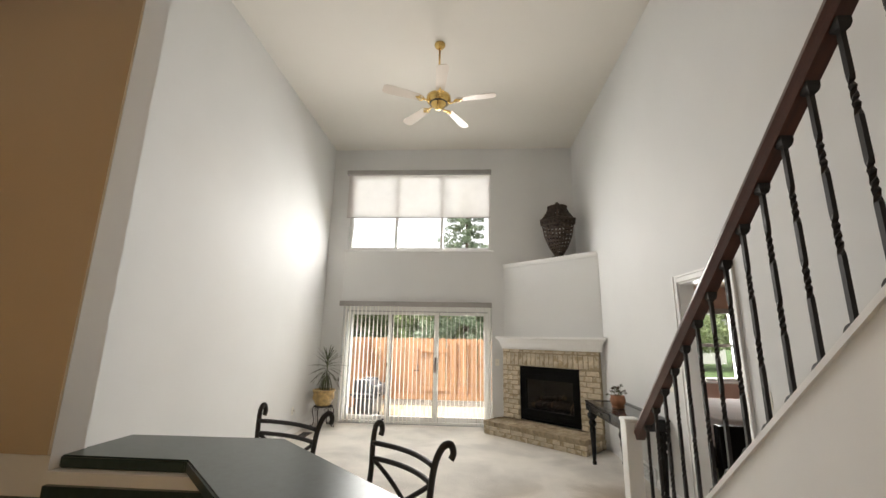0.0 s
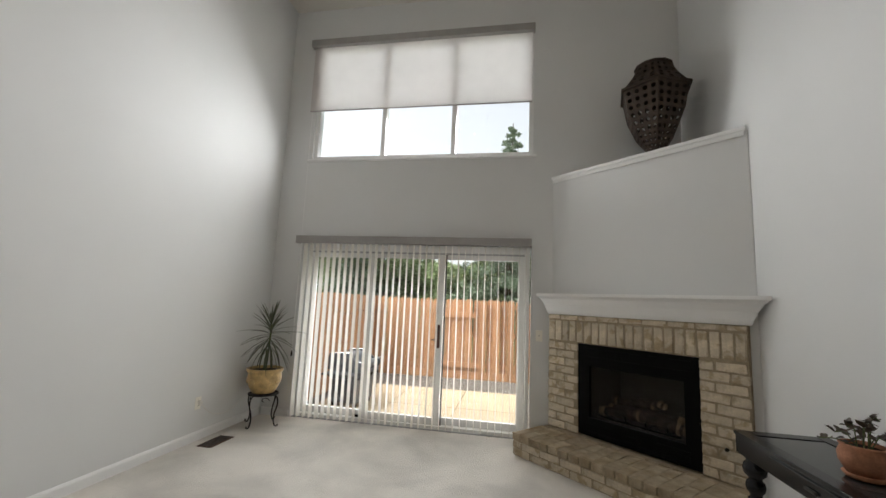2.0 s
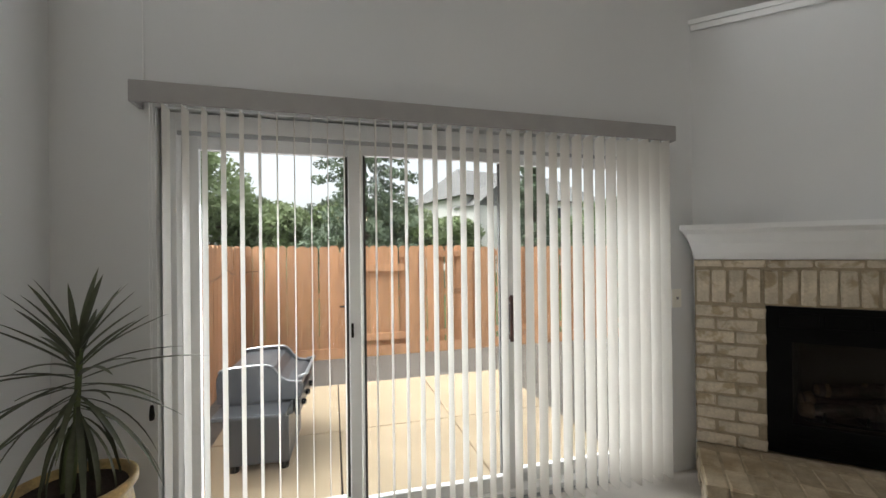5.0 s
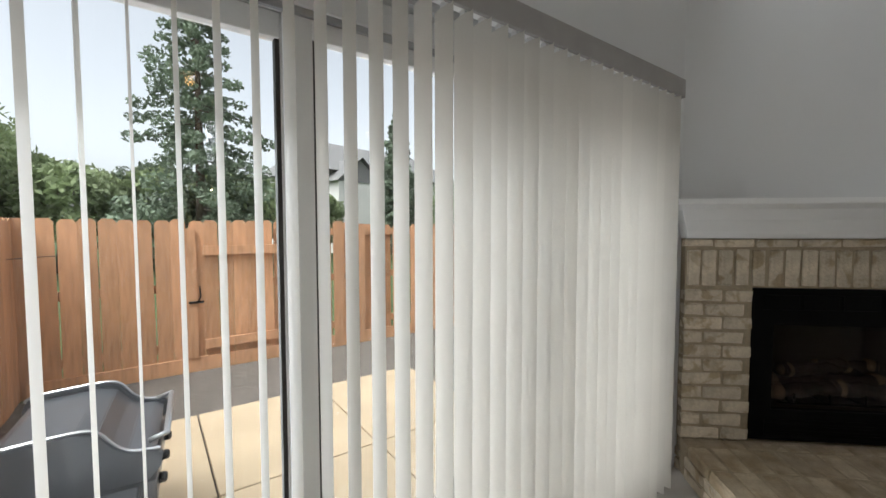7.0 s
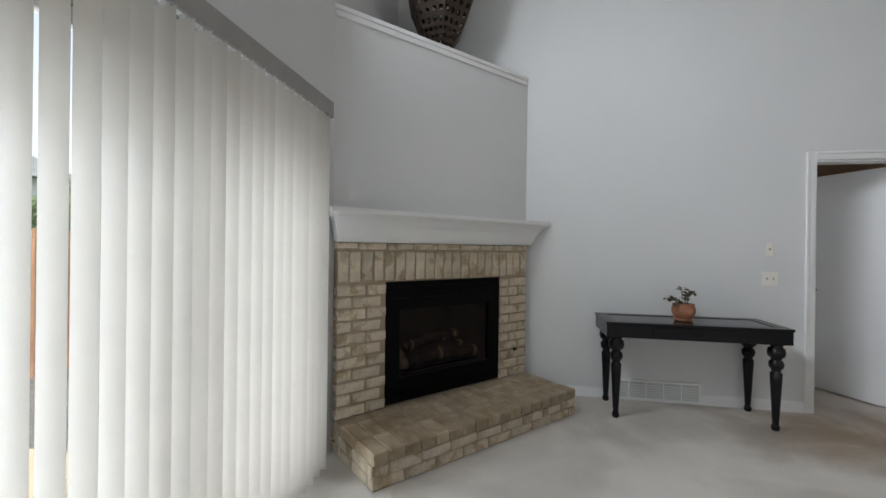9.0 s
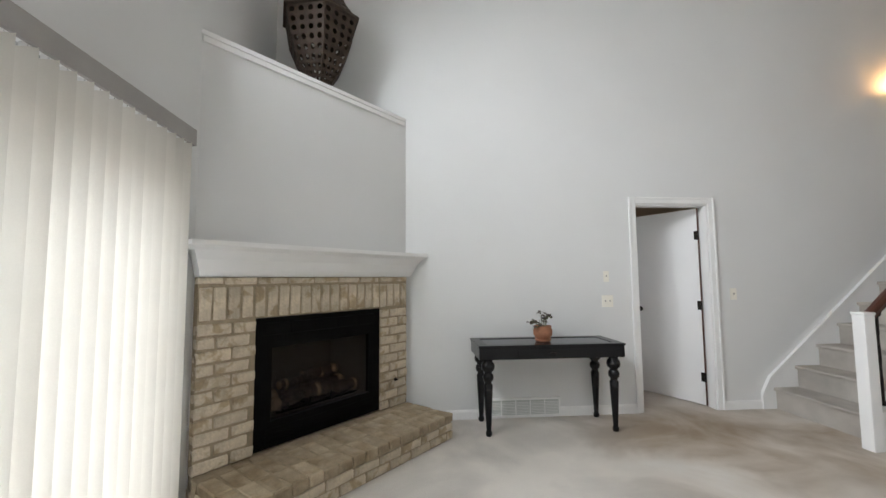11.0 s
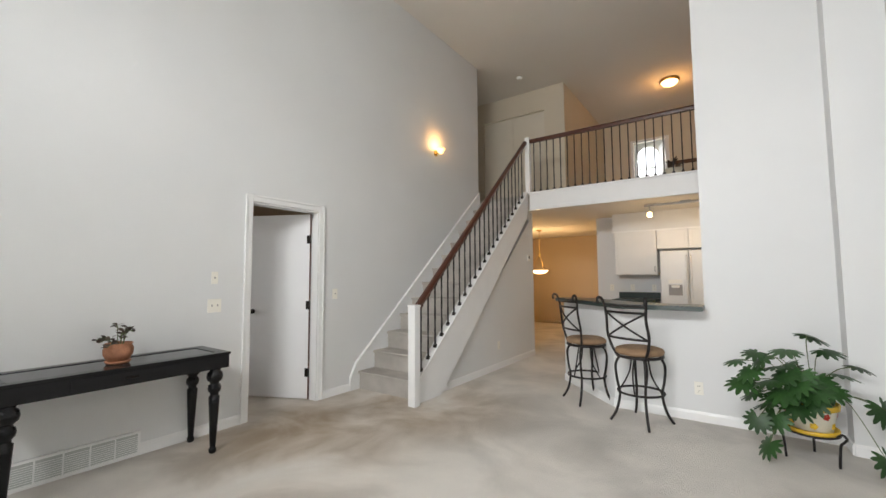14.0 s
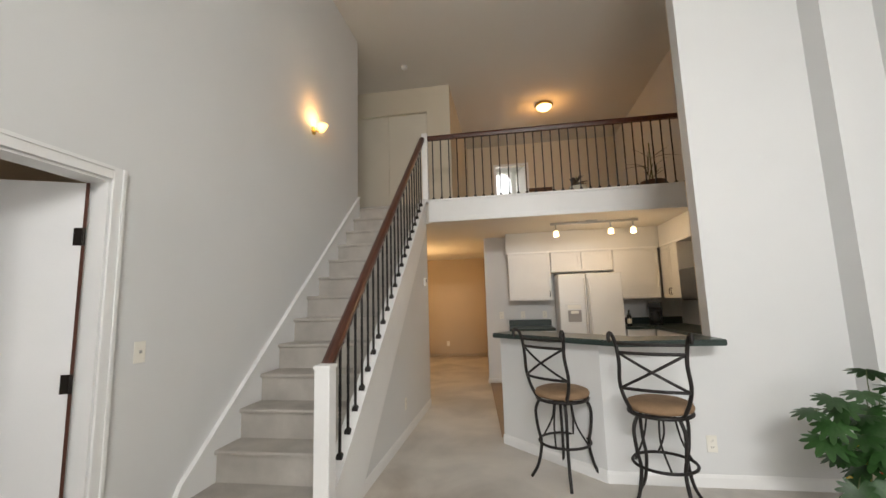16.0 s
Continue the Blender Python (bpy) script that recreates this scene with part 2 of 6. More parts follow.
def brown_patches(m, tone, low, high, size):
    """Bare brown patches where the limewash has come away, different on each brick."""
    n, l = m.node_tree.nodes, m.node_tree.links
    b = n["Principled BSDF"]
    tc, oi, add, st, mr, mix = (n.new(k) for k in ("ShaderNodeTexCoord", "ShaderNodeObjectInfo", "ShaderNodeVectorMath", "ShaderNodeTexNoise", "ShaderNodeMapRange", "ShaderNodeMix"))
    shift = n.new("ShaderNodeVectorMath")
    shift.operation, shift.inputs[0].default_value = "SCALE", (37.0, 61.0, 23.0)
    l.new(oi.outputs["Random"], shift.inputs["Scale"])
    l.new(tc.outputs["Object"], add.inputs[0])
    l.new(shift.outputs[0], add.inputs[1])
    st.inputs["Scale"].default_value, st.inputs["Detail"].default_value, st.inputs["Distortion"].default_value = size, 5, 0.6
    l.new(add.outputs[0], st.inputs[0])
    mr.inputs[1].default_value, mr.inputs[2].default_value = low, high
    l.new(st.outputs[0], mr.inputs[0])
    mix.data_type, mix.blend_type = "RGBA", "MULTIPLY"
    l.new(mr.outputs[0], mix.inputs[0])
    l.new(b.inputs["Base Color"].links[0].from_socket, mix.inputs[6])
    mix.inputs[7].default_value = (*tone, 1)
    l.new(mix.outputs[2], b.inputs["Base Color"])


brown_patches(M["brick"], (0.70, 0.64, 0.54), 0.52, 0.62, 9.0)
brown_patches(M["worn_brick"], (0.72, 0.68, 0.60), 0.42, 0.66, 6.0)


def carpet_mat():
    m = surf("beige_carpet", (0.79, 0.745, 0.685), 0.97, var=0.06, scale=2.0, fine=420, bump=0.7, dist=0.012, spec=0.1)
    n, l = m.node_tree.nodes, m.node_tree.links
    b = n["Principled BSDF"]
    tc, st = n.new("ShaderNodeTexCoord"), n.new("ShaderNodeTexNoise")
    st.inputs["Scale"].default_value, st.inputs["Detail"].default_value, st.inputs["Distortion"].default_value = 1.3, 6, 0.5
    l.new(tc.outputs["Object"], st.inputs[0])
    mr, mix = n.new("ShaderNodeMapRange"), n.new("ShaderNodeVectorMath")
    mr.inputs[1].default_value, mr.inputs[2].default_value, mr.inputs[3].default_value, mr.inputs[4].default_value = 0.44, 0.68, 1.0, 0.76
    mix.operation = "SCALE"
    old = b.inputs["Base Color"].links[0].from_socket
    l.new(old, mix.inputs[0])
    l.new(st.outputs[0], mr.inputs[0])
    l.new(mr.outputs[0], mix.inputs["Scale"])
    l.new(mix.outputs[0], b.inputs["Base Color"])
    # brown traffic soiling where feet turn between the stairs and the bedroom door
    far, near, patch, both, soil = (n.new(k) for k in ("ShaderNodeVectorMath", "ShaderNodeMapRange", "ShaderNodeMapRange", "ShaderNodeMath", "ShaderNodeMix"))
    far.operation, both.operation, soil.data_type, soil.blend_type = "DISTANCE", "MULTIPLY", "RGBA", "MULTIPLY"
    far.inputs[1].default_value = (4.0, -3.7, 0.0)
    l.new(tc.outputs["Object"], far.inputs[0])
    turn, least = n.new("ShaderNodeVectorMath"), n.new("ShaderNodeMath")
    turn.operation, least.operation = "DISTANCE", "MINIMUM"
    turn.inputs[1].default_value = (3.75, -4.75, 0.0)
    l.new(tc.outputs["Object"], turn.inputs[0])
    l.new(far.outputs["Value"], least.inputs[0])
    l.new(turn.outputs["Value"], least.inputs[1])
    near.interpolation_type = "SMOOTHSTEP"
    near.inputs[1].default_value, near.inputs[2].default_value, near.inputs[3].default_value, near.inputs[4].default_value = 0.3, 1.5, 1.0, 0.0
    patch.inputs[1].default_value, patch.inputs[2].default_value = 0.32, 0.62
    l.new(least.outputs[0], near.inputs[0])
    l.new(st.outputs[0], patch.inputs[0])
    l.new(near.outputs[0], both.inputs[0])
    l.new(patch.outputs[0], both.inputs[1])
    l.new(both.outputs[0], soil.inputs[0])
    l.new(mix.outputs[0], soil.inputs[6])
    soil.inputs[7].default_value = (0.64, 0.54, 0.43, 1)
    l.new(soil.outputs[2], b.inputs["Base Color"])
    return m


M["carpet"] = carpet_mat()
# darker copy of the carpet: soiling, and the stairs' weaker light put into the colour
M["stair_carpet"] = surf("dimmed_soiled_stair_carpet", (0.52, 0.485, 0.44), 0.97, var=0.14, scale=4.5, fine=420, bump=0.7, dist=0.012, spec=0.1)


# ---- building helpers ----
def box(bm, x0, x1, y0, y1, z0, z1, bevel=0.0):
    r = bmesh.ops.create_cube(bm, size=1.0, matrix=Matrix.Translation(((x0 + x1) / 2, (y0 + y1) / 2, (z0 + z1) / 2)) @ Matrix.Diagonal((abs(x1 - x0), abs(y1 - y0), abs(z1 - z0), 1)))
    if bevel:
        edges = list({e for v in r["verts"] for e in v.link_edges})
        bmesh.ops.bevel(bm, geom=edges, offset=bevel, segments=2, affect="EDGES", profile=0.5)
    return bm


def boxed(*a, bevel=0.0):
    return box(bmesh.new(), *a, bevel=bevel)


def prism(pts, z0, z1, bevel=0.0):
    """An upright prism over a plan outline."""
    bm = bmesh.new()
    f = bm.faces.new([bm.verts.new((x, y, z0)) for x, y in pts])
    up = bmesh.ops.extrude_face_region(bm, geom=[f])
    bmesh.ops.translate(bm, vec=(0, 0, z1 - z0), verts=[v for v in up["geom"] if isinstance(v, bmesh.types.BMVert)])
    bmesh.ops.recalc_face_normals(bm, faces=bm.faces)
    if bevel:
        bmesh.ops.bevel(bm, geom=list(bm.edges), offset=bevel, segments=2, affect="EDGES")
    return bm


def slab_yz(pts, x0, x1, bevel=0.0):
    """A profile in y and z, extruded along x."""
    bm = bmesh.new()
    f = bm.faces.new([bm.verts.new((x0, y, z)) for y, z in pts])
    up = bmesh.ops.extrude_face_region(bm, geom=[f])
    bmesh.ops.translate(bm, vec=(x1 - x0, 0, 0), verts=[v for v in up["geom"] if isinstance(v, bmesh.types.BMVert)])
    bmesh.ops.recalc_face_normals(bm, faces=bm.faces)
    if bevel:
        bmesh.ops.bevel(bm, geom=list(bm.edges), offset=bevel, segments=2, affect="EDGES")
    return bm


def lathe(profile, seg=24, bm=None, at=(0, 0, 0), angle0=0.0):
    """A turned shape from (radius, height) pairs."""
    bm = bm or bmesh.new()
    rings = []
    for r, z in profile:
        if r < 1e-5:
            rings.append([bm.verts.new((at[0], at[1], at[2] + z))])
        else:
            rings.append([bm.verts.new((at[0] + r * math.cos(angle0 + 2 * math.pi * k / seg), at[1] + r * math.sin(angle0 + 2 * math.pi * k / seg), at[2] + z)) for k in range(seg)])
    for a, b in zip(rings, rings[1:]):
        for k in range(seg):
            j = (k + 1) % seg
            if len(a) == 1 and len(b) > 1:
                bm.faces.new((a[0], b[k], b[j]))
            elif len(b) == 1 and len(a) > 1:
                bm.faces.new((a[k], b[0], a[j]))
            elif len(a) > 1:
                bm.faces.new((a[k], a[j], b[j], b[k]))
    for ring in (rings[0], rings[-1]):
        if len(ring) > 2:
            bm.faces.new(ring)
    bmesh.ops.recalc_face_normals(bm, faces=bm.faces)
    return bm


def tube(points, radius, seg=8, bm=None, closed=False):
    """A round bar along points; radius may be one number or one a point."""
    bm = bm or bmesh.new()
    pts = [Vector(p) for p in points]
    rad = radius if isinstance(radius, (list, tuple)) else [radius] * len(pts)
    side, rings = None, []
    for k, p in enumerate(pts):
        if closed:
            d = pts[(k + 1) % len(pts)] - pts[k - 1]
        else:
            d = pts[min(k + 1, len(pts) - 1)] - pts[max(k - 1, 0)]
        d.normalize()
        if side is None:
            side = d.orthogonal().normalized()
        side = (side - d * side.dot(d)).normalized()
        other = d.cross(side)
        rings.append([bm.verts.new(p + rad[k] * (math.cos(2 * math.pi * j / seg) * side + math.sin(2 * math.pi * j / seg) * other)) for j in range(seg)])
    n = len(rings)
    for k in range(n if closed else n - 1):
        a, b = rings[k], rings[(k + 1) % n]
        for j in range(seg):
            i = (j + 1) % seg
            bm.faces.new((a[j], a[i], b[i], b[j]))
    if not closed:
        bm.faces.new(rings[0][::-1])
        bm.faces.new(rings[-1])
    bmesh.ops.recalc_face_normals(bm, faces=bm.faces)
    return bm


def smooth(points, per=6):
    """More points along a curve through the given ones."""
    p = [Vector(q) for q in points]
    out = []
    for k in range(len(p) - 1):
        a, b, c, d = p[max(k - 1, 0)], p[k], p[k + 1], p[min(k + 2, len(p) - 1)]
        for s in range(per):
            t = s / per
            out.append(0.5 * ((2 * b) + (c - a) * t + (2 * a - 5 * b + 4 * c - d) * t * t + (3 * b - a - 3 * c + d) * t ** 3))
    return out + [p[-1]]


def meshed(name, bm, material, soft=False):
    me = bpy.data.meshes.new(name)
    bm.to_mesh(me)
    bm.free()
    me.materials.append(material)
    if soft:
        me.polygons.foreach_set("use_smooth", [True] * len(me.polygons))
    return me


def part(name, bm, material, parent, label="", soft=False, at=None):
    ob = new(name, meshed(name, bm, material, soft))
    ob.parent = parent
    if at is not None:
        ob.matrix_basis = at
    return tagged(ob, label) if label else ob


def piece(name, mesh, parent, m):
    ob = new(name, mesh)
    ob.parent, ob.matrix_basis = parent, m
    return ob


def thing(name, at, label, category, group="", kind=""):
    ob = new(name)
    ob.matrix_basis = at
    return tagged(ob, label, category, group, kind)


def structure(name, bm, material, label="", soft=False):
    return tagged(new(name, meshed(name, bm, material, soft)), label, kind="structure")


def wall_x(name, x0, x1, y0, y1, z0, z1, holes=(), material=None, label=""):
    """A wall running along y, with openings (y0, y1, z0, z1) through it."""
    bm = bmesh.new()
    at = y0
    for a, b, c, d in sorted(holes):
        box(bm, x0, x1, at, a, z0, z1)
        if c > z0 + 1e-3:
            box(bm, x0, x1, a, b, z0, c)
        box(bm, x0, x1, a, b, d, z1)
        at = b
    box(bm, x0, x1, at, y1, z0, z1)
    return structure(name, bm, material or M["wall"], label)


def wall_y(name, y0, y1, x0, x1, z0, z1, holes=(), material=None, label=""):
    """A wall running along x; openings are (x0, x1, [(z0, z1), ...])."""
    bm = bmesh.new()
    at = x0
    for a, b, spans in sorted(holes):
        box(bm, at, a, y0, y1, z0, z1)
        low = z0
        for c, d in spans:
            if c > low + 1e-3:
                box(bm, a, b, y0, y1, low, c)
            low = d
        box(bm, a, b, y0, y1, low, z1)
        at = b
    box(bm, at, x1, y0, y1, z0, z1)
    return structure(name, bm, material or M["wall"], label)


# ---- the large structure ----
CEIL, LOFT, BEAM, EAST = 5.16, 2.68, 2.41, 4.67
structure("floor", prism([(-0.15, -15.6), (6.6, -15.6), (6.6, -7.9), (4.80, -7.9), (4.80, 0.16), (-0.15, 0.16)], -0.12, 0.0), M["carpet"], "beige cut-pile carpet with faint tread marks")
structure("kitchen_floor", prism([(0.0, -9.42), (3.03, -9.42), (2.80, -6.78), (2.66, -6.73), (1.95, -5.97), (0.0, -5.97)], 0.002, 0.012), M["kfloor"], "honey-coloured plank flooring in the kitchen")
structure("ceiling", boxed(-0.15, 6.6, -14.0, 0.16, CEIL, CEIL + 0.15), M["ceiling"], "flat white ceiling over the tall room")
wall_x("wall_west", -0.15, 0.0, -15.6, 0.0, 0.0, CEIL, label="tall pale grey painted wall")
wall_y("wall_north", 0.0, 0.16, -0.15, 8.4, 0.0, CEIL, [(0.385, 3.11, [(0.0, 2.045), (3.10, 4.64)]), (6.62, 7.32, [(0.85, 2.05)])], label="pale grey wall with patio door and high window")
wall_x("wall_east", EAST, 4.80, -7.75, 0.0, 0.0, CEIL, [(-4.265, -3.495, 0.0, 2.03)], label="tall pale grey painted wall beside the stairs")
wall_y("wall_kitchen", -5.96, -5.83, 0.0, 1.215, 0.0, CEIL, label="pale grey painted wall end beside the kitchen")
wall_y("kitchen_wall_lining", -5.972, -5.961, 0.0, 1.214, 1.05, BEAM + 2.7, material=M["tan"], label="tan painted kitchen side of the wall end")
structure("wall_pier", boxed(0.0, 0.33, -5.83, -5.63, 0.0, CEIL), M["wall"], "pale grey boxed-out corner pier")
structure("loft_floor", prism([(0, -14.0), (6.6, -14.0), (6.6, -7.83), (3.66, -7.83), (3.66, -7.72), (0, -7.72)], BEAM, LOFT), M["ceiling"], "loft floor with painted underside")
structure("loft_carpet", prism([(0, -13.85), (6.6, -13.85), (6.6, -7.84), (3.70, -7.84), (3.70, -7.90), (0, -7.90)], LOFT + 0.001, LOFT + 0.014), M["carpet"], "beige carpet on the loft floor")
structure("trim_loft_fascia", boxed(0.0, 3.66, -7.719, -7.70, BEAM - 0.012, LOFT - 0.0), M["white"], "white painted fascia board along the loft edge")
structure("trim_loft_ledge", boxed(0.0, 3.66, -7.90, -7.69, LOFT + 0.001, LOFT + 0.03, bevel=0.006), M["white"], "white painted ledge under the loft balusters")
structure("trim_loft_bead", boxed(0.0, 3.66, -7.70, -7.688, BEAM - 0.012, BEAM + 0.05, bevel=0.003), M["white"], "white bead along the fascia's lower edge")
wall_y("wall_kitchen_back", -9.55, -9.43, 0.0, 3.05, 0.0, BEAM, label="pale grey wall behind the kitchen units")
wall_x("wall_hall_side", 2.93, 3.05, -12.6, -9.55, 0.0, BEAM, material=M["tan"], label="tan painted wall beside the dining area")
wall_y("wall_dining_back", -12.72, -12.6, 2.93, 6.6, 0.0, BEAM, material=M["tan"], label="tan painted wall at the far end of the dining area")
wall_x("wall_dining_east", 6.5, 6.6, -12.6, -7.9, 0.0, BEAM, material=M["tan"], label="tan painted wall of the dining area")
wall_y("wall_stair_back", -8.02, -7.90, 3.76, 6.5, 0.0, BEAM, label="pale grey wall closing the space under the stairs")
wall_y("wall_closet", -9.30, -9.18, 3.53, 6.6, LOFT, CEIL, [(3.94, 5.35, [(LOFT, 4.70)])], material=M["cream_wall"], label="cream wall with a closet on the landing")
wall_x("wall_loft_side", 3.53, 3.65, -12.3, -9.30, LOFT, CEIL, material=M["cream_wall"], label="cream wall along the loft")
wall_y("wall_loft_back", -12.42, -12.3, 0.0, 3.65, LOFT, CEIL, [(2.10, 2.83, [(LOFT, 4.62)])], material=M["cream_wall"], label="tan wall with a doorway at the back of the loft")
wall_x("wall_loft_east", 6.5, 6.6, -9.18, -7.75, LOFT, CEIL, material=M["cream_wall"], label="cream wall at the end of the landing")
wall_y("wall_landing", -7.90, -7.75, 4.80, 6.6, LOFT, CEIL, material=M["wall"], label="pale grey wall of the landing")
wall_y("wall_far_room", -14.0, -13.85, 0.0, 4.6, LOFT, CEIL, [(2.42, 3.02, [(3.45, 4.96)])], material=M["wall"], label="wall of the upper back room with a window")
wall_x("wall_far_room_side", 4.5, 4.6, -13.85, -12.42, LOFT, CEIL, label="side wall of the upper back room")
# bedroom beyond the door
structure("bedroom_floor", boxed(4.802, 8.4, -6.3, 0.0, -0.12, -0.001), M["carpet"], "beige carpet in the bedroom")
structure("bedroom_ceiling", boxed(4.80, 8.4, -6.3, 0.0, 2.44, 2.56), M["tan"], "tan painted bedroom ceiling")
wall_x("wall_bedroom_east", 8.3, 8.4, -6.3, 0.0, 0.0, 2.44, material=M["pink"], label="rose painted bedroom wall")
wall_y("wall_bedroom_south", -6.4, -6.3, 4.80, 8.4, 0.0, 2.44, material=M["tan"], label="tan painted bedroom wall")
wall_y("bedroom_wall_lining", -0.012, -0.002, 4.80, 8.3, 0.0, 2.44, [(6.62, 7.32, [(0.85, 2.05)])], material=M["pink"], label="rose painted bedroom wall around a window")


def baseboard(name, x0, y0, x1, y1, h=0.085):
    """A skirting board from one plan point to another, on its left-hand side."""
    d = Vector((x1 - x0, y1 - y0, 0))
    n = Vector((-d.y, d.x, 0)).normalized()
    bm = slab_yz([(0, 0), (0.014, 0), (0.014, h - 0.02), (0.006, h), (0, h)], 0, d.length)
    ob = structure(name, bm, M["white"], "white painted baseboard")
    ob.matrix_basis = Matrix.Translation((x0, y0, 0)) @ Matrix(((d.normalized().x, n.x, 0, 0), (d.normalized().y, n.y, 0, 0), (0, 0, 1, 0), (0, 0, 0, 1)))


baseboard("baseboard_west", 0.0, -0.02, 0.0, -5.63)
baseboard("baseboard_north_left", 0.37, 0.0, 0.02, 0.0)
baseboard("baseboard_east_a", EAST, -3.43, EAST, -1.60)
baseboard("baseboard_east_b", EAST, -4.72, EAST, -4.335)
baseboard("baseboard_kitchen", 0.33, -5.83, 2.01, -5.83)
baseboard("baseboard_pier", 0.33, -5.63, 0.33, -5.83)
baseboard("baseboard_pier_front", 0.0, -5.63, 0.33, -5.63)
baseboard("baseboard_peninsula", 2.01, -5.83, 2.77, -6.62)
baseboard("baseboard_stair", 3.76, -8.0, 3.76, -5.25)
baseboard("baseboard_dining", 6.5, -12.6, 3.05, -12.6)
baseboard("baseboard_hall_pier", 2.70, -9.43, 3.05, -9.43)
baseboard("baseboard_hall_side", 3.05, -9.43, 3.05, -12.6)


def casing(name, side, label):
    """A moulded door casing as a U of three boards; side is -1 for the face towards -x."""
    bm = bmesh.new()
    x = EAST if side < 0 else 4.80
    for y0, y1, z0, z1 in ((-4.330, -4.262, 0, 2.098), (-3.498, -3.430, 0, 2.098), (-4.262, -3.498, 2.030, 2.098)):
        box(bm, x, x + side * 0.014, y0, y1, z0, z1, bevel=0.004)
        if z0 == 0:
            ym = y0 if y0 < -4 else y1
            box(bm, x + side * 0.012, x + side * 0.022, min(ym, ym + (0.02 if y0 < -4 else -0.02)), max(ym, ym + (0.02 if y0 < -4 else -0.02)), z0, z1 - 0.002, bevel=0.003)
        else:
            box(bm, x + side * 0.012, x + side * 0.022, y0, y1, z1 - 0.022, z1 - 0.002, bevel=0.003)
    return structure(name, bm, M["white"], label)


casing("trim_door_casing", -1, "white moulded casing around the bedroom door")
casing("trim_door_casing_inner", 1, "white casing inside the bedroom door")
jamb = bmesh.new()
box(jamb, EAST + 0.002, 4.798, -4.264, -4.250, 0, 2.029)
box(jamb, EAST + 0.002, 4.798, -3.510, -3.496, 0, 2.029)
box(jamb, EAST + 0.002, 4.798, -4.250, -3.510, 2.016, 2.029)
structure("trim_door_jamb", jamb, M["white"], "white painted door jamb")

# bedroom door, ajar
door = thing("door_1", pose(4.775, -4.246, 0.008, 0, 0, -64), "plain white interior door standing ajar into the bedroom", "door", kind="structure")
part("leaf", boxed(-0.018, 0.018, 0.002, 0.730, 0.004, 2.0, bevel=0.003), M["door"], door)
# a brown strip on the leaf's face stands in for the shadowed gap beside the jamb
part("edge_strip", boxed(-0.0195, -0.0182, -0.006, 0.010, 0.004, 2.0), M["wood"], door, "thin brown strip standing in for the dark gap at the hinge edge")
for hz in (0.28, 1.0, 1.72):
    hb = boxed(-0.021, -0.0182, 0.0, 0.045, hz - 0.045, hz + 0.045)
    lathe([(0.007, -0.045), (0.007, 0.045)], 10, hb, (-0.024, 0.0, hz))
    part("hinge", hb, M["hinge"], door, "dark bronze hinge")
for s in (-1, 1):
    kb = lathe([(0.026, 0.0), (0.026, 0.006), (0.010, 0.010), (0.010, 0.035), (0.026, 0.045), (0.030, 0.058), (0.022, 0.070), (0, 0.073)], 18)
    part("knob", kb, M["hinge"], door, "dark bronze round knob", True, pose(s * 0.018, 0.675, 0.93, 0, s * 90, 0))

# ---- patio door and its blind ----
slider = thing("patio_door", pose(0, 0, 0), "white three-panel sliding glass patio door, closed", "patio door", kind="structure")
X0, X1 = 0.40, 3.095
fr = bmesh.new()
box(fr, X0, X0 + 0.055, 0.03, 0.15, 0.012, 2.035, bevel=0.003)
box(fr, X1 - 0.055, X1, 0.03, 0.15, 0.012, 2.035, bevel=0.003)
box(fr, X0 + 0.055, X1 - 0.055, 0.03, 0.15, 1.955, 2.035, bevel=0.003)
box(fr, X0 + 0.055, X1 - 0.055, 0.03, 0.15, 0.012, 0.045, bevel=0.003)
part("frame", fr, M["vinyl"], slider)
part("threshold", boxed(X0, X1, 0.012, 0.155, 0.001, 0.011), M["alu"], slider, "dull aluminium threshold")
for k, (a, b, y) in enumerate(((0.455, 1.285, 0.112), (1.215, 2.145, 0.068), (2.07, 3.04, 0.112))):
    sash = part("sash", boxed(a, a + 0.072, y - 0.018, y + 0.018, 0.047, 1.953, bevel=0.003), M["vinyl"], slider)
    sb = boxed(b - 0.072, b, y - 0.018, y + 0.018, 0.047, 1.953, bevel=0.003)
    box(sb, a + 0.072, b - 0.072, y - 0.018, y + 0.018, 1.885, 1.953, bevel=0.003)
    box(sb, a + 0.072, b - 0.072, y - 0.018, y + 0.018, 0.047, 0.125, bevel=0.003)
    part("sash", sb, M["vinyl"], slider)
    pane = part("pane", boxed(a + 0.06, b - 0.06, y - 0.004, y + 0.004, 0.115, 1.895), M["pane"], slider, "clear glass pane")
    pane.visible_shadow = False
    if k == 1:
        hb = boxed(2.085, 2.115, 0.020, 0.032, 0.88, 1.14, bevel=0.004)
        box(hb, 2.088, 2.112, 0.030, 0.052, 0.89, 0.92)
        box(hb, 2.088, 2.112, 0.030, 0.052, 1.10, 1.13)
        part("handle", hb, M["wood"], slider, "dark wooden pull handle")
        part("latch_plate", boxed(2.09, 2.112, 0.043, 0.051, 0.93, 1.09), M["hinge"], slider, "dark latch plate")
    if k == 0:
        part("latch", boxed(1.222, 1.234, 0.034, 0.049, 0.96, 1.03), M["hinge"], slider, "small dark latch")
        part("lock_block", boxed(1.14, 1.21, 0.07, 0.092, 0.05, 0.075), M["hinge"], slider, "small dark stop on the track")

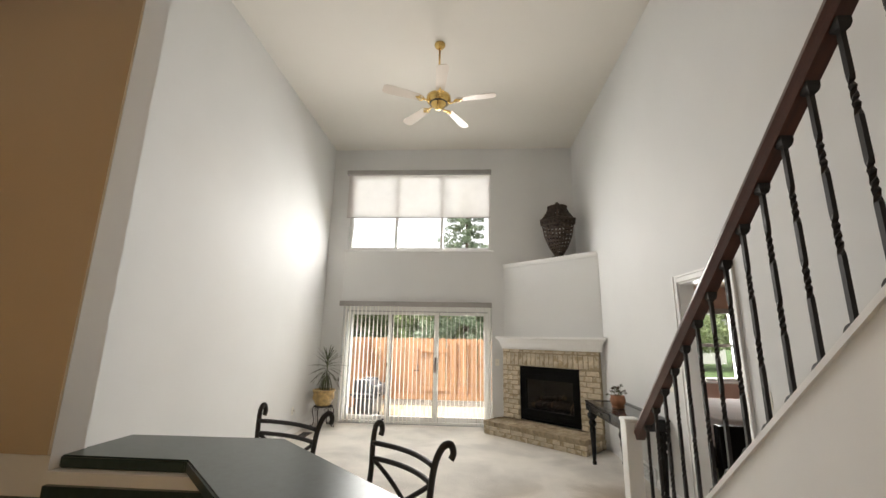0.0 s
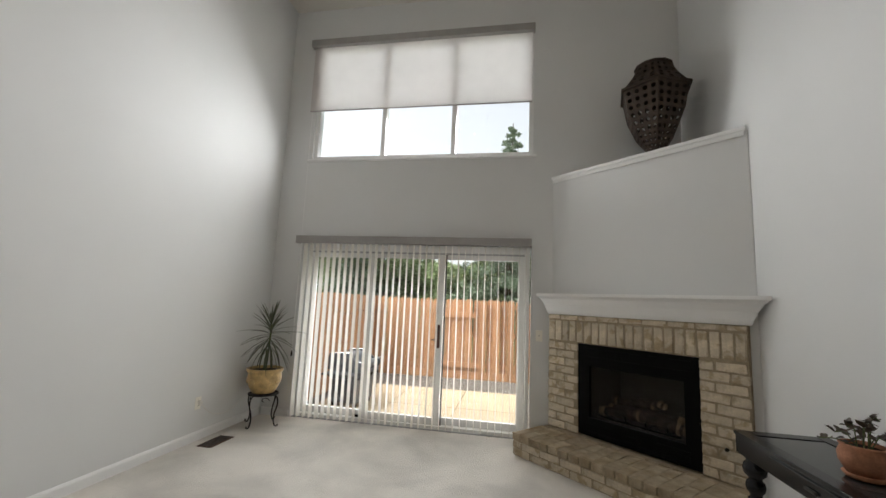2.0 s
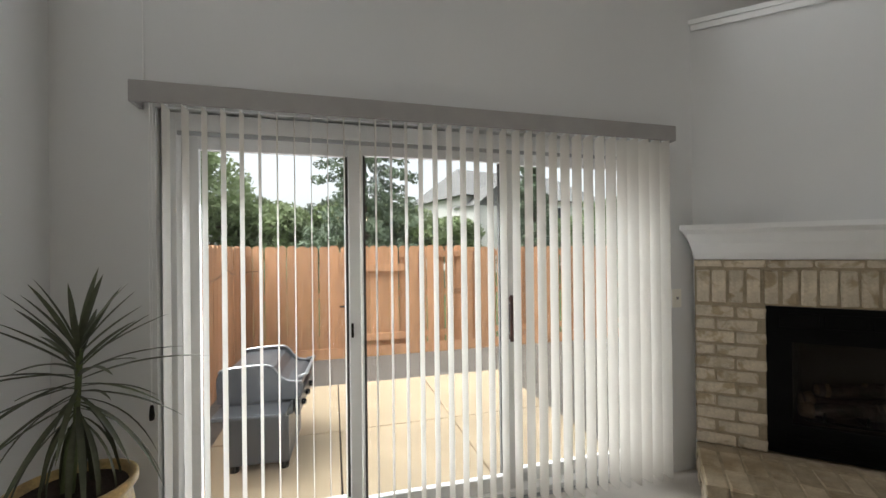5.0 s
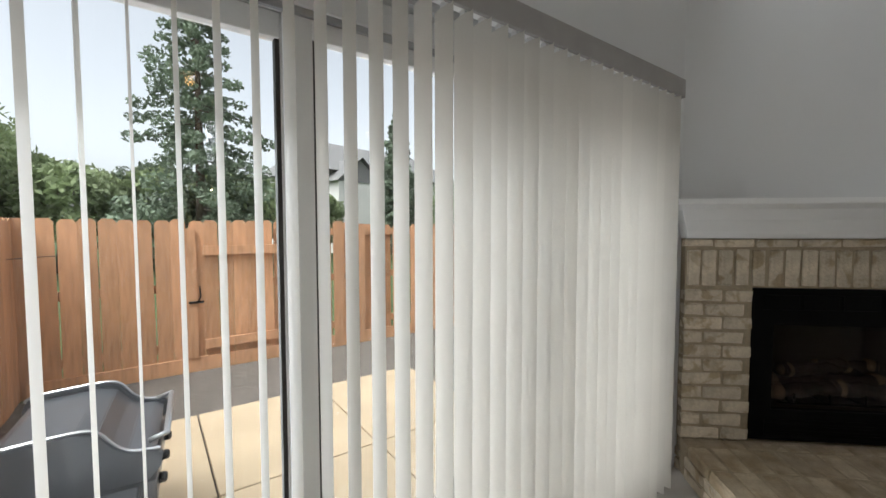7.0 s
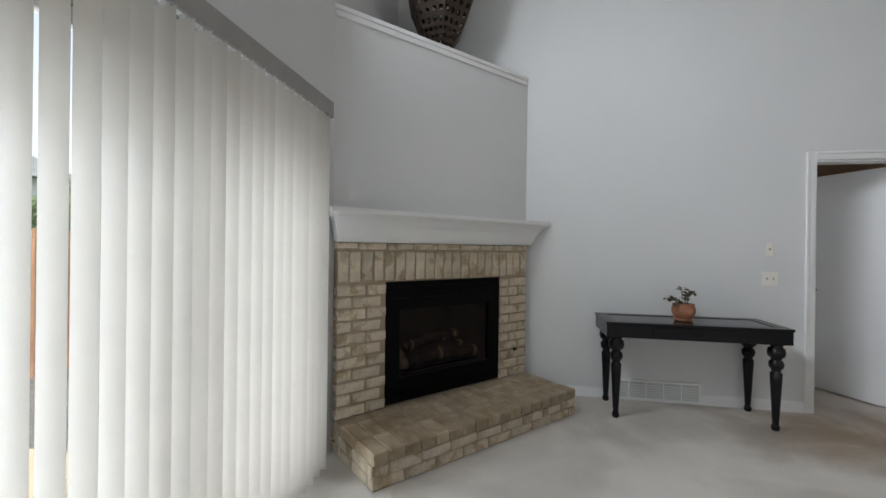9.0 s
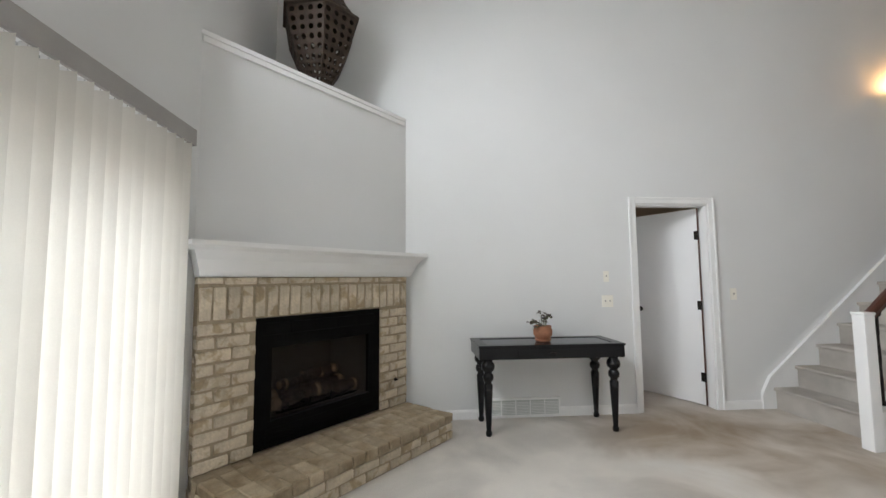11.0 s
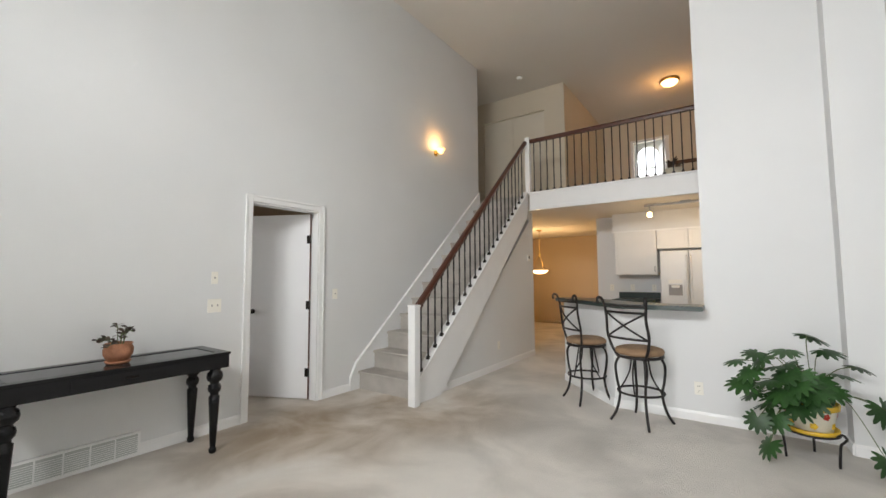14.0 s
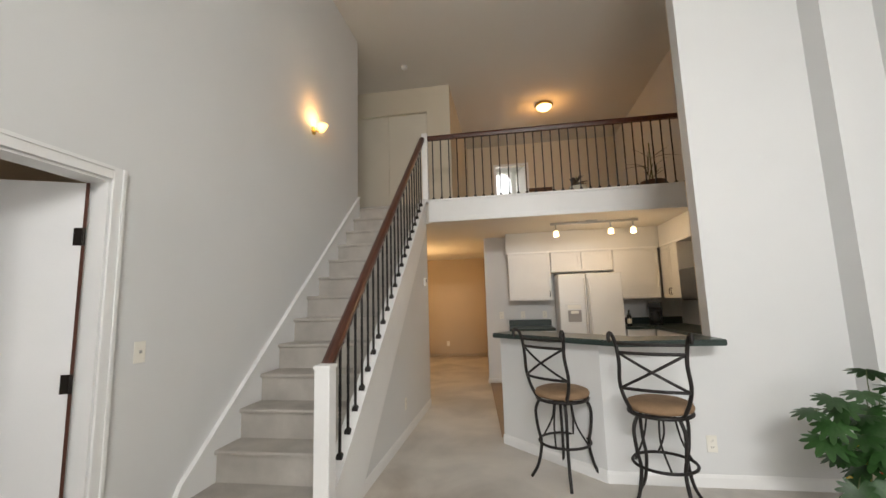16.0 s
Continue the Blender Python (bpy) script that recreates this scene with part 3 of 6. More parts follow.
for sx, sy in ((1.207, 0.112), (1.293, 0.068), (2.153, 0.068), (2.062, 0.112)):
    part("seal", boxed(sx - 0.006, sx + 0.006, sy - 0.012, sy + 0.012, 0.05, 1.95), M["slot"], slider, "dark weather seal")
part("head_track", boxed(0.456, 3.039, 0.036, 0.048, 1.935, 1.954), M["alu"], slider, "dull aluminium head track")

blind = thing("vertical_blind", pose(0, 0, 0), "white vertical blind with open slats over the patio door", "blind")
vb = boxed(0.325, 3.108, -0.107, -0.092, 2.028, 2.118, bevel=0.004)
box(vb, 0.325, 0.340, -0.092, -0.001, 2.028, 2.118)
box(vb, 3.093, 3.108, -0.092, -0.001, 2.028, 2.118)
box(vb, 0.340, 3.093, -0.092, -0.001, 2.110, 2.118)
part("valance", vb, M["valance"], blind, "grey fabric-covered valance")
part("head_rail", boxed(0.345, 3.088, -0.085, -0.045, 2.045, 2.085), M["vinyl"], blind)
sl = bmesh.new()
cols = []
for j in range(5):
    u = (j / 4 - 0.5) * 0.089
    bow = 0.004 * (1 - (2 * j / 4 - 1) ** 2)
    cols.append([sl.verts.new((u, bow, z)) for z in (0.03, 1.0, 2.03)])
for a, b in zip(cols, cols[1:]):
    for j in range(2):
        sl.faces.new((a[j], b[j], b[j + 1], a[j + 1]))
slat_mesh = meshed("slat", sl, M["slat"], True)
clip_mesh = meshed("clip", boxed(-0.012, 0.012, -0.004, 0.004, 2.03, 2.048), M["vinyl"])
rs = random.Random(4)
for k in range(36):
    turn = 91 + rs.uniform(-2.5, 2.5)
    m = pose(0.4475 + 0.0745 * k, -0.065, 0, 0, 0, turn)
    s = piece("slat", slat_mesh, blind, m)
    piece("clip", clip_mesh, s, pose(0, 0, 0))
part("chain", tube([(0.40, -0.10, 2.03), (0.395, -0.10, 1.3), (0.40, -0.10, 0.75), (0.405, -0.10, 1.3), (0.41, -0.10, 2.03)], 0.003, 6), M["vinyl"], blind, "thin white bead chain")
part("wand_weight", lathe([(0.009, 0), (0.011, 0.02), (0.007, 0.06), (0, 0.065)], 10), M["hinge"], blind, "small dark chain weight", True, pose(0.40, -0.10, 0.70))

# ---- high window with its shade ----
win = thing("window_1", pose(0, 0, 0), "wide white three-light window high in the wall", "window", kind="structure")
wf = bmesh.new()
W0, W1 = 0.385, 3.11
box(wf, W0, W0 + 0.05, 0.03, 0.13, 3.10, 4.64, bevel=0.003)
box(wf, W1 - 0.05, W1, 0.03, 0.13, 3.10, 4.64, bevel=0.003)
box(wf, W0 + 0.05, W1 - 0.05, 0.03, 0.13, 3.10, 3.15, bevel=0.003)
box(wf, W0 + 0.05, W1 - 0.05, 0.03, 0.13, 4.59, 4.64, bevel=0.003)
part("window_frame", wf, M["vinyl"], win)
for x in (1.295, 2.175):
    part("mullion", boxed(x - 0.028, x + 0.028, 0.035, 0.125, 3.15, 4.59, bevel=0.003), M["vinyl"], win)
for a, b in ((0.435, 1.267), (1.323, 2.147), (2.203, 3.06)):
    p = part("pane", boxed(a, b, 0.078, 0.084, 3.15, 4.59), M["pane"], win, "clear glass pane")
    p.visible_shadow = False
part("window_sill", boxed(W0 - 0.05, W1 + 0.04, -0.03, 0.03, 3.072, 3.10, bevel=0.006), M["white"], win, "white painted sill")
shade = thing("roller_shade", pose(0, 0, 0), "translucent white roller shade drawn halfway down", "shade")
part("valance", boxed(0.285, 3.115, -0.085, -0.002, 4.60, 4.69, bevel=0.005), M["valance"], shade, "grey fabric-covered cassette")
part("fabric", boxed(0.32, 3.09, -0.030, -0.0285, 3.74, 4.60), M["shade"], shade)
part("hem_bar", boxed(0.32, 3.09, -0.034, -0.025, 3.725, 3.742, bevel=0.003), M["valance"], shade)
part("cord", tube([(0.345, -0.02, 4.6), (0.34, -0.012, 3.3), (0.345, -0.012, 2.14)], 0.0025, 6), M["vinyl"], shade, "thin white pull cord")

# ---- corner fireplace ----
UX = pose(3.335, 0.0, 0, 0, 0, -42.6)


def chimney_breast():
    """A sheet of wall around the firebox opening, laid along the diagonal."""
    bm = bmesh.new()
    us, zs = (0.0, 0.45, 1.34, 1.808), (0.0, 0.36, 0.87, 2.80)
    grid = [[bm.verts.new((u, 0.0, z)) for z in zs] for u in us]
    faces = [bm.faces.new((grid[i][j], grid[i + 1][j], grid[i + 1][j + 1], grid[i][j + 1])) for i in range(3) for j in range(3) if (i, j) != (1, 1)]
    back = bmesh.ops.extrude_face_region(bm, geom=faces)
    bmesh.ops.translate(bm, vec=(0, 0.02, 0), verts=[v for v in back["geom"] if isinstance(v, bmesh.types.BMVert)])
    bmesh.ops.recalc_face_normals(bm, faces=bm.faces)
    bmesh.ops.transform(bm, matrix=UX, verts=bm.verts)
    return bm


breast = structure("wall_chimney_breast", chimney_breast(), M["wall"], "pale grey diagonal chimney breast wall with a ledge")
cap = thing("trim_chimney_ledge", UX, "white painted ledge trim capping the chimney breast", "trim", kind="structure")
part("ledge_board", prism([(-0.012, -0.016), (1.800, -0.016), (0.88, 0.885), (0.86, 0.885)], 2.802, 2.832), M["white"], cap)
part("ledge_mould", boxed(0.0, 1.79, -0.012, -0.001, 2.760, 2.801, bevel=0.004), M["white"], cap)

fire = thing("fireplace", UX, "limewashed brick corner fireplace with a raised hearth and white mantel", "fireplace")
P = 0.065  # the brick face stands this far proud of the wall
OU0, OU1, OZ0, OZ1 = 0.355, 1.43, 0.212, 1.05
for a, b, c in ((0.006, OU0 - 0.004, 0.20), (OU1 + 0.004, 1.755, 0.20), (OU0 - 0.004, OU1 + 0.004, OZ1 + 0.004)):
    part("mortar", boxed(a, b, -P + 0.009, -0.001, c, 1.318), M["mortar"], fire, "brown recessed mortar")
hearth = part("hearth", boxed(0.010, 1.745, -0.566, -0.001, 0.0, 0.196), M["mortar"], fire, "raised brick hearth")
mant = bmesh.new()
prof = ((0.07, 1.322, 0.0), (0.085, 1.345, 0.008), (0.092, 1.36, 0.012), (0.105, 1.42, 0.03), (0.135, 1.475, 0.055), (0.165, 1.497, 0.075), (0.170, 1.503, 0.082), (0.170, 1.530, 0.082))
rows = []
for d, z, e in prof:
    rows.append([mant.verts.new((0.005 - e, -0.001, z)), mant.verts.new((0.005 - e, -d, z)), mant.verts.new((1.788 + e * 1.8, -d, z)), mant.verts.new((1.772 + e * 0.2, -0.001, z))])
for a, b in zip(rows, rows[1:]):
    for j in range(4):
        mant.faces.new((a[j], a[(j + 1) % 4], b[(j + 1) % 4], b[j]))
mant.faces.new(rows[0])
mant.faces.new(rows[-1])
bmesh.ops.recalc_face_normals(mant, faces=mant.faces)
part("mantel", mant, M["white"], fire, "white painted crown-moulded mantel")
# black firebox
for a in ((OU0, OU0 + 0.115, OZ0, OZ1), (OU1 - 0.115, OU1, OZ0, OZ1), (OU0 + 0.115, OU1 - 0.115, OZ0, OZ0 + 0.17), (OU0 + 0.115, OU1 - 0.115, OZ1 - 0.20, OZ1)):
    surround = part("surround_panel", boxed(a[0], a[1], -0.05, -0.012, a[2], a[3]), M["soot"], fire, "matt black metal fireplace surround")
for k in range(5):
    part("louvre", boxed(OU0 + 0.06 + k * 0.195, OU0 + 0.235 + k * 0.195, -0.056, -0.051, OZ1 - 0.115, OZ1 - 0.035, bevel=0.003), M["soot"], surround)
for z in (0.235, 0.272, 0.309):
    part("louvre", boxed(OU0 + 0.08, OU1 - 0.08, -0.058, -0.051, z, z + 0.022, bevel=0.003), M["soot"], surround)
fg = part("glass", boxed(OU0 + 0.115, OU1 - 0.115, -0.034, -0.030, OZ0 + 0.17, OZ1 - 0.20), M["smoked"], fire, "dark firebox glass")
fg.visible_shadow = False
inner = bmesh.new()
a0, a1, z0, z1 = OU0 + 0.115, OU1 - 0.115, OZ0 + 0.17, OZ1 - 0.20
vs = [inner.verts.new(v) for v in ((a0, -0.012, z0), (a1, -0.012, z0), (a1, -0.012, z1), (a0, -0.012, z1), (a0 + 0.12, 0.30, z0), (a1 - 0.12, 0.30, z0), (a1 - 0.12, 0.30, z1), (a0 + 0.12, 0.30, z1))]
for q in ((4, 5, 6, 7), (0, 1, 5, 4), (3, 2, 6, 7), (0, 4, 7, 3), (1, 5, 6, 2)):
    inner.faces.new([vs[i] for i in q])
part("firebox", inner, M["panel"], fire, "brown firebrick lining")
rl = random.Random(2)
for (ua, va, za, ub, vb2, zb, r) in ((0.56, 0.16, 0.455, 1.22, 0.20, 0.465, 0.050), (0.53, 0.05, 0.455, 0.98, 0.08, 0.470, 0.040), (0.86, 0.07, 0.470, 1.27, 0.05, 0.450, 0.042), (0.62, 0.11, 0.55, 1.02, 0.15, 0.57, 0.034), (0.84, 0.19, 0.57, 1.10, 0.09, 0.60, 0.030)):
    pts = [Vector((ua, va, za)).lerp(Vector((ub, vb2, zb)), k / 9) + Vector((0, 0, rl.uniform(-0.010, 0.010))) for k in range(10)]
    log = part("log", tube(pts, [r * rl.uniform(0.75, 1.15) for _ in pts], 10), M["log"], fire, "scorched ceramic log", True)
    for a, b in ((0, 1), (-1, -2)):
        way = (pts[a] - pts[b]).normalized()
        part("log_end", tube([pts[a] - way * 0.05, pts[a] + way * 0.004], [r * 1.17, r * 0.9], 10), M["ember"], log, "pale unburnt log end", True)
for gu in (0.62, 0.80, 0.98, 1.16):
    part("grate_bar", tube([(gu, -0.002, 0.455), (gu, 0.0, 0.400), (gu, 0.22, 0.400), (gu, 0.23, 0.43)], 0.008, 6), M["soot"], fire)
part("grate_bar", tube([(0.55, 0.03, 0.40), (0.56, 0.02, 0.395), (1.24, 0.02, 0.395), (1.25, 0.03, 0.40)], 0.008, 6), M["soot"], fire)
part("gas_valve", lathe([(0.014, 0), (0.014, 0.01), (0.006, 0.014), (0.006, 0.03), (0, 0.031)], 12), M["hinge"], fire, "small brass gas key plate", True, pose(1.60, -P - 0.004, 0.43, 90, 0, 0))

# lantern on the chimney ledge
lant = thing("lantern", pose(4.245, -0.50, 2.833, 0, 0, 18) @ Matrix.Diagonal((1.30, 1.30, 1.17, 1)), "tall dark pierced-iron lantern urn on the chimney ledge", "lantern")
ring = [(0.125, 0.0), (0.125, 0.025), (0.070, 0.055), (0.068, 0.085)]
part("foot", lathe(ring, 6), M["metal"], lant)


def pierced(profile, seg, hole, rows_per, cols_per):
    """A many-sided shell with a lattice of openings."""
    bm = bmesh.new()
    for s in range(seg):
        a0, a1 = 2 * math.pi * s / seg, 2 * math.pi * (s + 1) / seg
        for k in range(len(profile) - 1):
            (r0, h0), (r1, h1) = profile[k], profile[k + 1]
            c = [Vector((r0 * math.cos(a0), r0 * math.sin(a0), h0)), Vector((r0 * math.cos(a1), r0 * math.sin(a1), h0)), Vector((r1 * math.cos(a1), r1 * math.sin(a1), h1)), Vector((r1 * math.cos(a0), r1 * math.sin(a0), h1))]
            at = lambda u, v: c[0].lerp(c[1], u).lerp(c[3].lerp(c[2], u), v)
            for i in range(cols_per):
                for j in range(rows_per):
                    u0, u1, v0, v1 = i / cols_per, (i + 1) / cols_per, j / rows_per, (j + 1) / rows_per
                    um, vm, g = (u0 + u1) / 2, (v0 + v1) / 2, hole / 2
                    out = [bm.verts.new(at(*q)) for q in ((u0, v0), (um, v0), (u1, v0), (u1, vm), (u1, v1), (um, v1), (u0, v1), (u0, vm))]
                    ins = [bm.verts.new(at(um + (u1 - u0) * g * math.cos(t), vm + (v1 - v0) * g * math.sin(t))) for t in [math.radians(225 + 45 * q) for q in range(8)]]
                    for q in range(8):
                        w = (q + 1) % 8
                        bm.faces.new((out[q], out[w], ins[w], ins[q]))
    bmesh.ops.remove_doubles(bm, verts=bm.verts, dist=0.0005)
    bmesh.ops.recalc_face_normals(bm, faces=bm.faces)
    bmesh.ops.solidify(bm, geom=list(bm.faces), thickness=0.006)
    return bm


part("body", pierced([(0.072, 0.085), (0.145, 0.20), (0.215, 0.38), (0.245, 0.56)], 6, 0.62, 3, 4), M["metal"], lant, "pierced iron panels")
part("collar", lathe([(0.245, 0.56), (0.265, 0.567), (0.265, 0.585), (0.235, 0.60)], 6), M["metal"], lant)
part("cap", pierced([(0.235, 0.60), (0.175, 0.69), (0.125, 0.80)], 6, 0.5, 2, 3), M["metal"], lant, "pierced domed cap")
part("finial", lathe([(0.135, 0.80), (0.135, 0.812), (0.05, 0.835), (0.03, 0.85), (0.03, 0.87), (0.016, 0.885), (0, 0.89)], 12), M["metal"], lant, soft=True)

# ---- staircase ----
RISE, RUN, Y0 = 2.68 / 13, 0.2430, -4.86
stair = thing("staircase", pose(0, 0, 0), "carpeted straight staircase with white stringers and iron balusters", "staircase", kind="structure")
for k in range(13):
    y, z = Y0 - k * RUN, (k + 1) * RISE
    depth = RUN if k < 12 else 0.05
    prof = [(y - 0.0, z - RISE), (y, z - 0.035), (y + 0.022, z - 0.028), (y + 0.026, z - 0.012), (y + 0.018, z - 0.001), (y - depth - 0.02, z), (y - depth - 0.02, z - RISE)]
    part("step", slab_yz(prof, 3.775, 4.645), M["stair_carpet"], stair, "carpeted step")
nose = lambda y: RISE + 0.848 * (Y0 - y)
CURB = lambda y: nose(y) + 0.095
RAIL = lambda y: 0.965 + 0.887 * (-4.80 - y)
sk = slab_yz([(-4.72, 0.0), (-4.72, 0.16), (-4.80, 0.30), (-7.75, CURB(-7.75) + 0.07), (-7.75, CURB(-7.75) - 0.45), (-5.0, 0.0)], 4.645, 4.669)
part("skirt_board", sk, M["white"], stair, "white painted wall stringer")
part("skirt_cap", slab_yz([(-4.72, 0.14), (-4.725, 0.17), (-4.80, 0.31), (-7.75, CURB(-7.75) + 0.083), (-7.75, CURB(-7.75) + 0.05), (-4.81, 0.275), (-4.74, 0.14)], 4.635, 4.6685), M["white"], stair)
CB = -7.70
st = slab_yz([(-4.73, 0.0), (-4.73, 0.20), (CB, CURB(CB)), (CB, BEAM + 0.02), (CB + 0.02, CURB(CB) - 0.42), (-5.20, 0.0)], 3.70, 3.772)
part("stringer", st, M["white"], stair, "white painted outer stringer")
part("stringer_cap", slab_yz([(-4.74, CURB(-4.74) - 0.012), (-4.74, CURB(-4.74) + 0.012), (CB, CURB(CB) + 0.012), (CB, CURB(CB) - 0.012)], 3.688, 3.784), M["white"], stair)
part("under_wall", slab_yz([(-5.19, 0.001), (-7.90, CURB(-7.70) - 0.44), (-7.90, 0.001)], 3.76, 3.84), M["wall"], stair, "pale grey wall under the stairs")
nw = boxed(3.645, 3.735, -4.752, -4.660, 0.0, 1.005, bevel=0.006)
box(nw, 3.640, 3.740, -4.757, -4.655, 1.0, 1.022, bevel=0.006)
part("newel_post", nw, M["white"], stair, "white painted square newel post")


def baluster(height):
    """A square iron bar with two twists, a shoe at the foot and a collar at the top."""
    bm = bmesh.new()
    rings, r = [], 0.0075
    n = 44
    for k in range(n + 1):
        z = height * k / n
        f = z / height
        turn = 0.0
        for c in (0.30, 0.62):
            turn += min(max((f - c) / 0.14, 0), 1) * 2 * math.pi
        rings.append([bm.verts.new((r * 1.35 * math.cos(turn + math.pi / 4 + j * math.pi / 2), r * 1.35 * math.sin(turn + math.pi / 4 + j * math.pi / 2), z)) for j in range(4)])
    for a, b in zip(rings, rings[1:]):
        for j in range(4):
            bm.faces.new((a[j], a[(j + 1) % 4], b[(j + 1) % 4], b[j]))
    return meshed("baluster", bm, M["iron"])


bm0 = baluster(0.755)
shoe_mesh = meshed("shoe", lathe([(0.027, 0.0), (0.027, 0.018), (0.021, 0.032), (0.011, 0.040)], 4, angle0=math.pi / 4), M["iron"])
nb = 22
for k in range(nb):
    y = -4.866 - k * 0.1275
    b = piece("baluster", bm0, stair, Matrix.Translation((3.728, y, CURB(y) + 0.005)) @ Matrix.Diagonal((1, 1, (RAIL(y) - CURB(y) - 0.01) / 0.755, 1)))
    piece("shoe", shoe_mesh, b, pose(0, 0, 0.0))
    piece("collar", shoe_mesh, b, pose(0, 0, 0.752, 180, 0, 0))


def rail_profile(pts):
    """A moulded handrail swept along points."""
    out = [(-0.030, -0.002), (-0.024, -0.022), (0.024, -0.022), (0.030, -0.002), (0.036, 0.014), (0.030, 0.034), (0.012, 0.044), (-0.012, 0.044), (-0.030, 0.034), (-0.036, 0.014)]
    bm = bmesh.new()
    p = [Vector(q) for q in pts]
    rings = []
    for k in range(len(p)):
        d = (p[min(k + 1, len(p) - 1)] - p[max(k - 1, 0)]).normalized()
        s = d.cross(Vector((0, 0, 1))).normalized()
        up = s.cross(d)
        rings.append([bm.verts.new(p[k] + s * a + up * b) for a, b in out])
    for a, b in zip(rings, rings[1:]):
        for j in range(len(out)):
            bm.faces.new((a[j], a[(j + 1) % len(out)], b[(j + 1) % len(out)], b[j]))
    bm.faces.new(rings[0])
    bm.faces.new(rings[-1])
    bmesh.ops.recalc_face_normals(bm, faces=bm.faces)
    return bm


part("handrail", rail_profile([(3.728, -4.74, RAIL(-4.74) + 0.01), (3.728, -6.2, RAIL(-6.2) + 0.01), (3.728, -7.695, RAIL(-7.695) + 0.01)]), M["wood"], stair, "dark mahogany handrail")

lrail = thing("loft_railing", pose(0, 0, 0), "loft balustrade of thin black iron bars with a mahogany handrail", "railing", kind="structure")
part("newel_post", boxed(3.665, 3.745, -7.80, -7.72, LOFT + 0.002, 3.655, bevel=0.006), M["white"], lrail, "white painted newel post")
part("handrail", rail_profile([(0.0, -7.76, 3.575), (1.8, -7.76, 3.575), (3.664, -7.76, 3.575)]), M["wood"], lrail, "dark mahogany handrail")
bm1 = baluster(0.84)
for k in range(32):
    b = piece("baluster", bm1, lrail, pose(3.60 - k * 0.1125, -7.76, LOFT + 0.031))
    piece("shoe", shoe_mesh, b, pose(0, 0, 0))

# ---- breakfast bar ----
structure("wall_peninsula", prism([(1.215, -5.83), (2.01, -5.83), (2.77, -6.62), (2.685, -6.705), (1.96, -5.96), (1.215, -5.96)], 0.0, 0.995), M["wall"], "pale grey angled half wall of the breakfast bar")
bar = thing("breakfast_bar", pose(0, 0, 0), "dark green laminate breakfast bar top with angled corner", "counter")
part("slab", prism([(1.215, -5.60), (1.90, -5.58), (2.84, -6.50), (2.72, -6.66), (2.42, -6.66), (1.70, -5.93), (1.22, -5.93), (1.22, -5.826), (1.21, -5.826)], 0.997, 1.040, bevel=0.006), M["counter"], bar)
part("upstand", prism([(1.226, -5.962), (1.955, -5.962), (2.60, -6.615), (2.586, -6.629), (1.947, -5.980), (1.226, -5.980)], 0.917, 0.955), M["counter"], bar, "dark green low upstand")

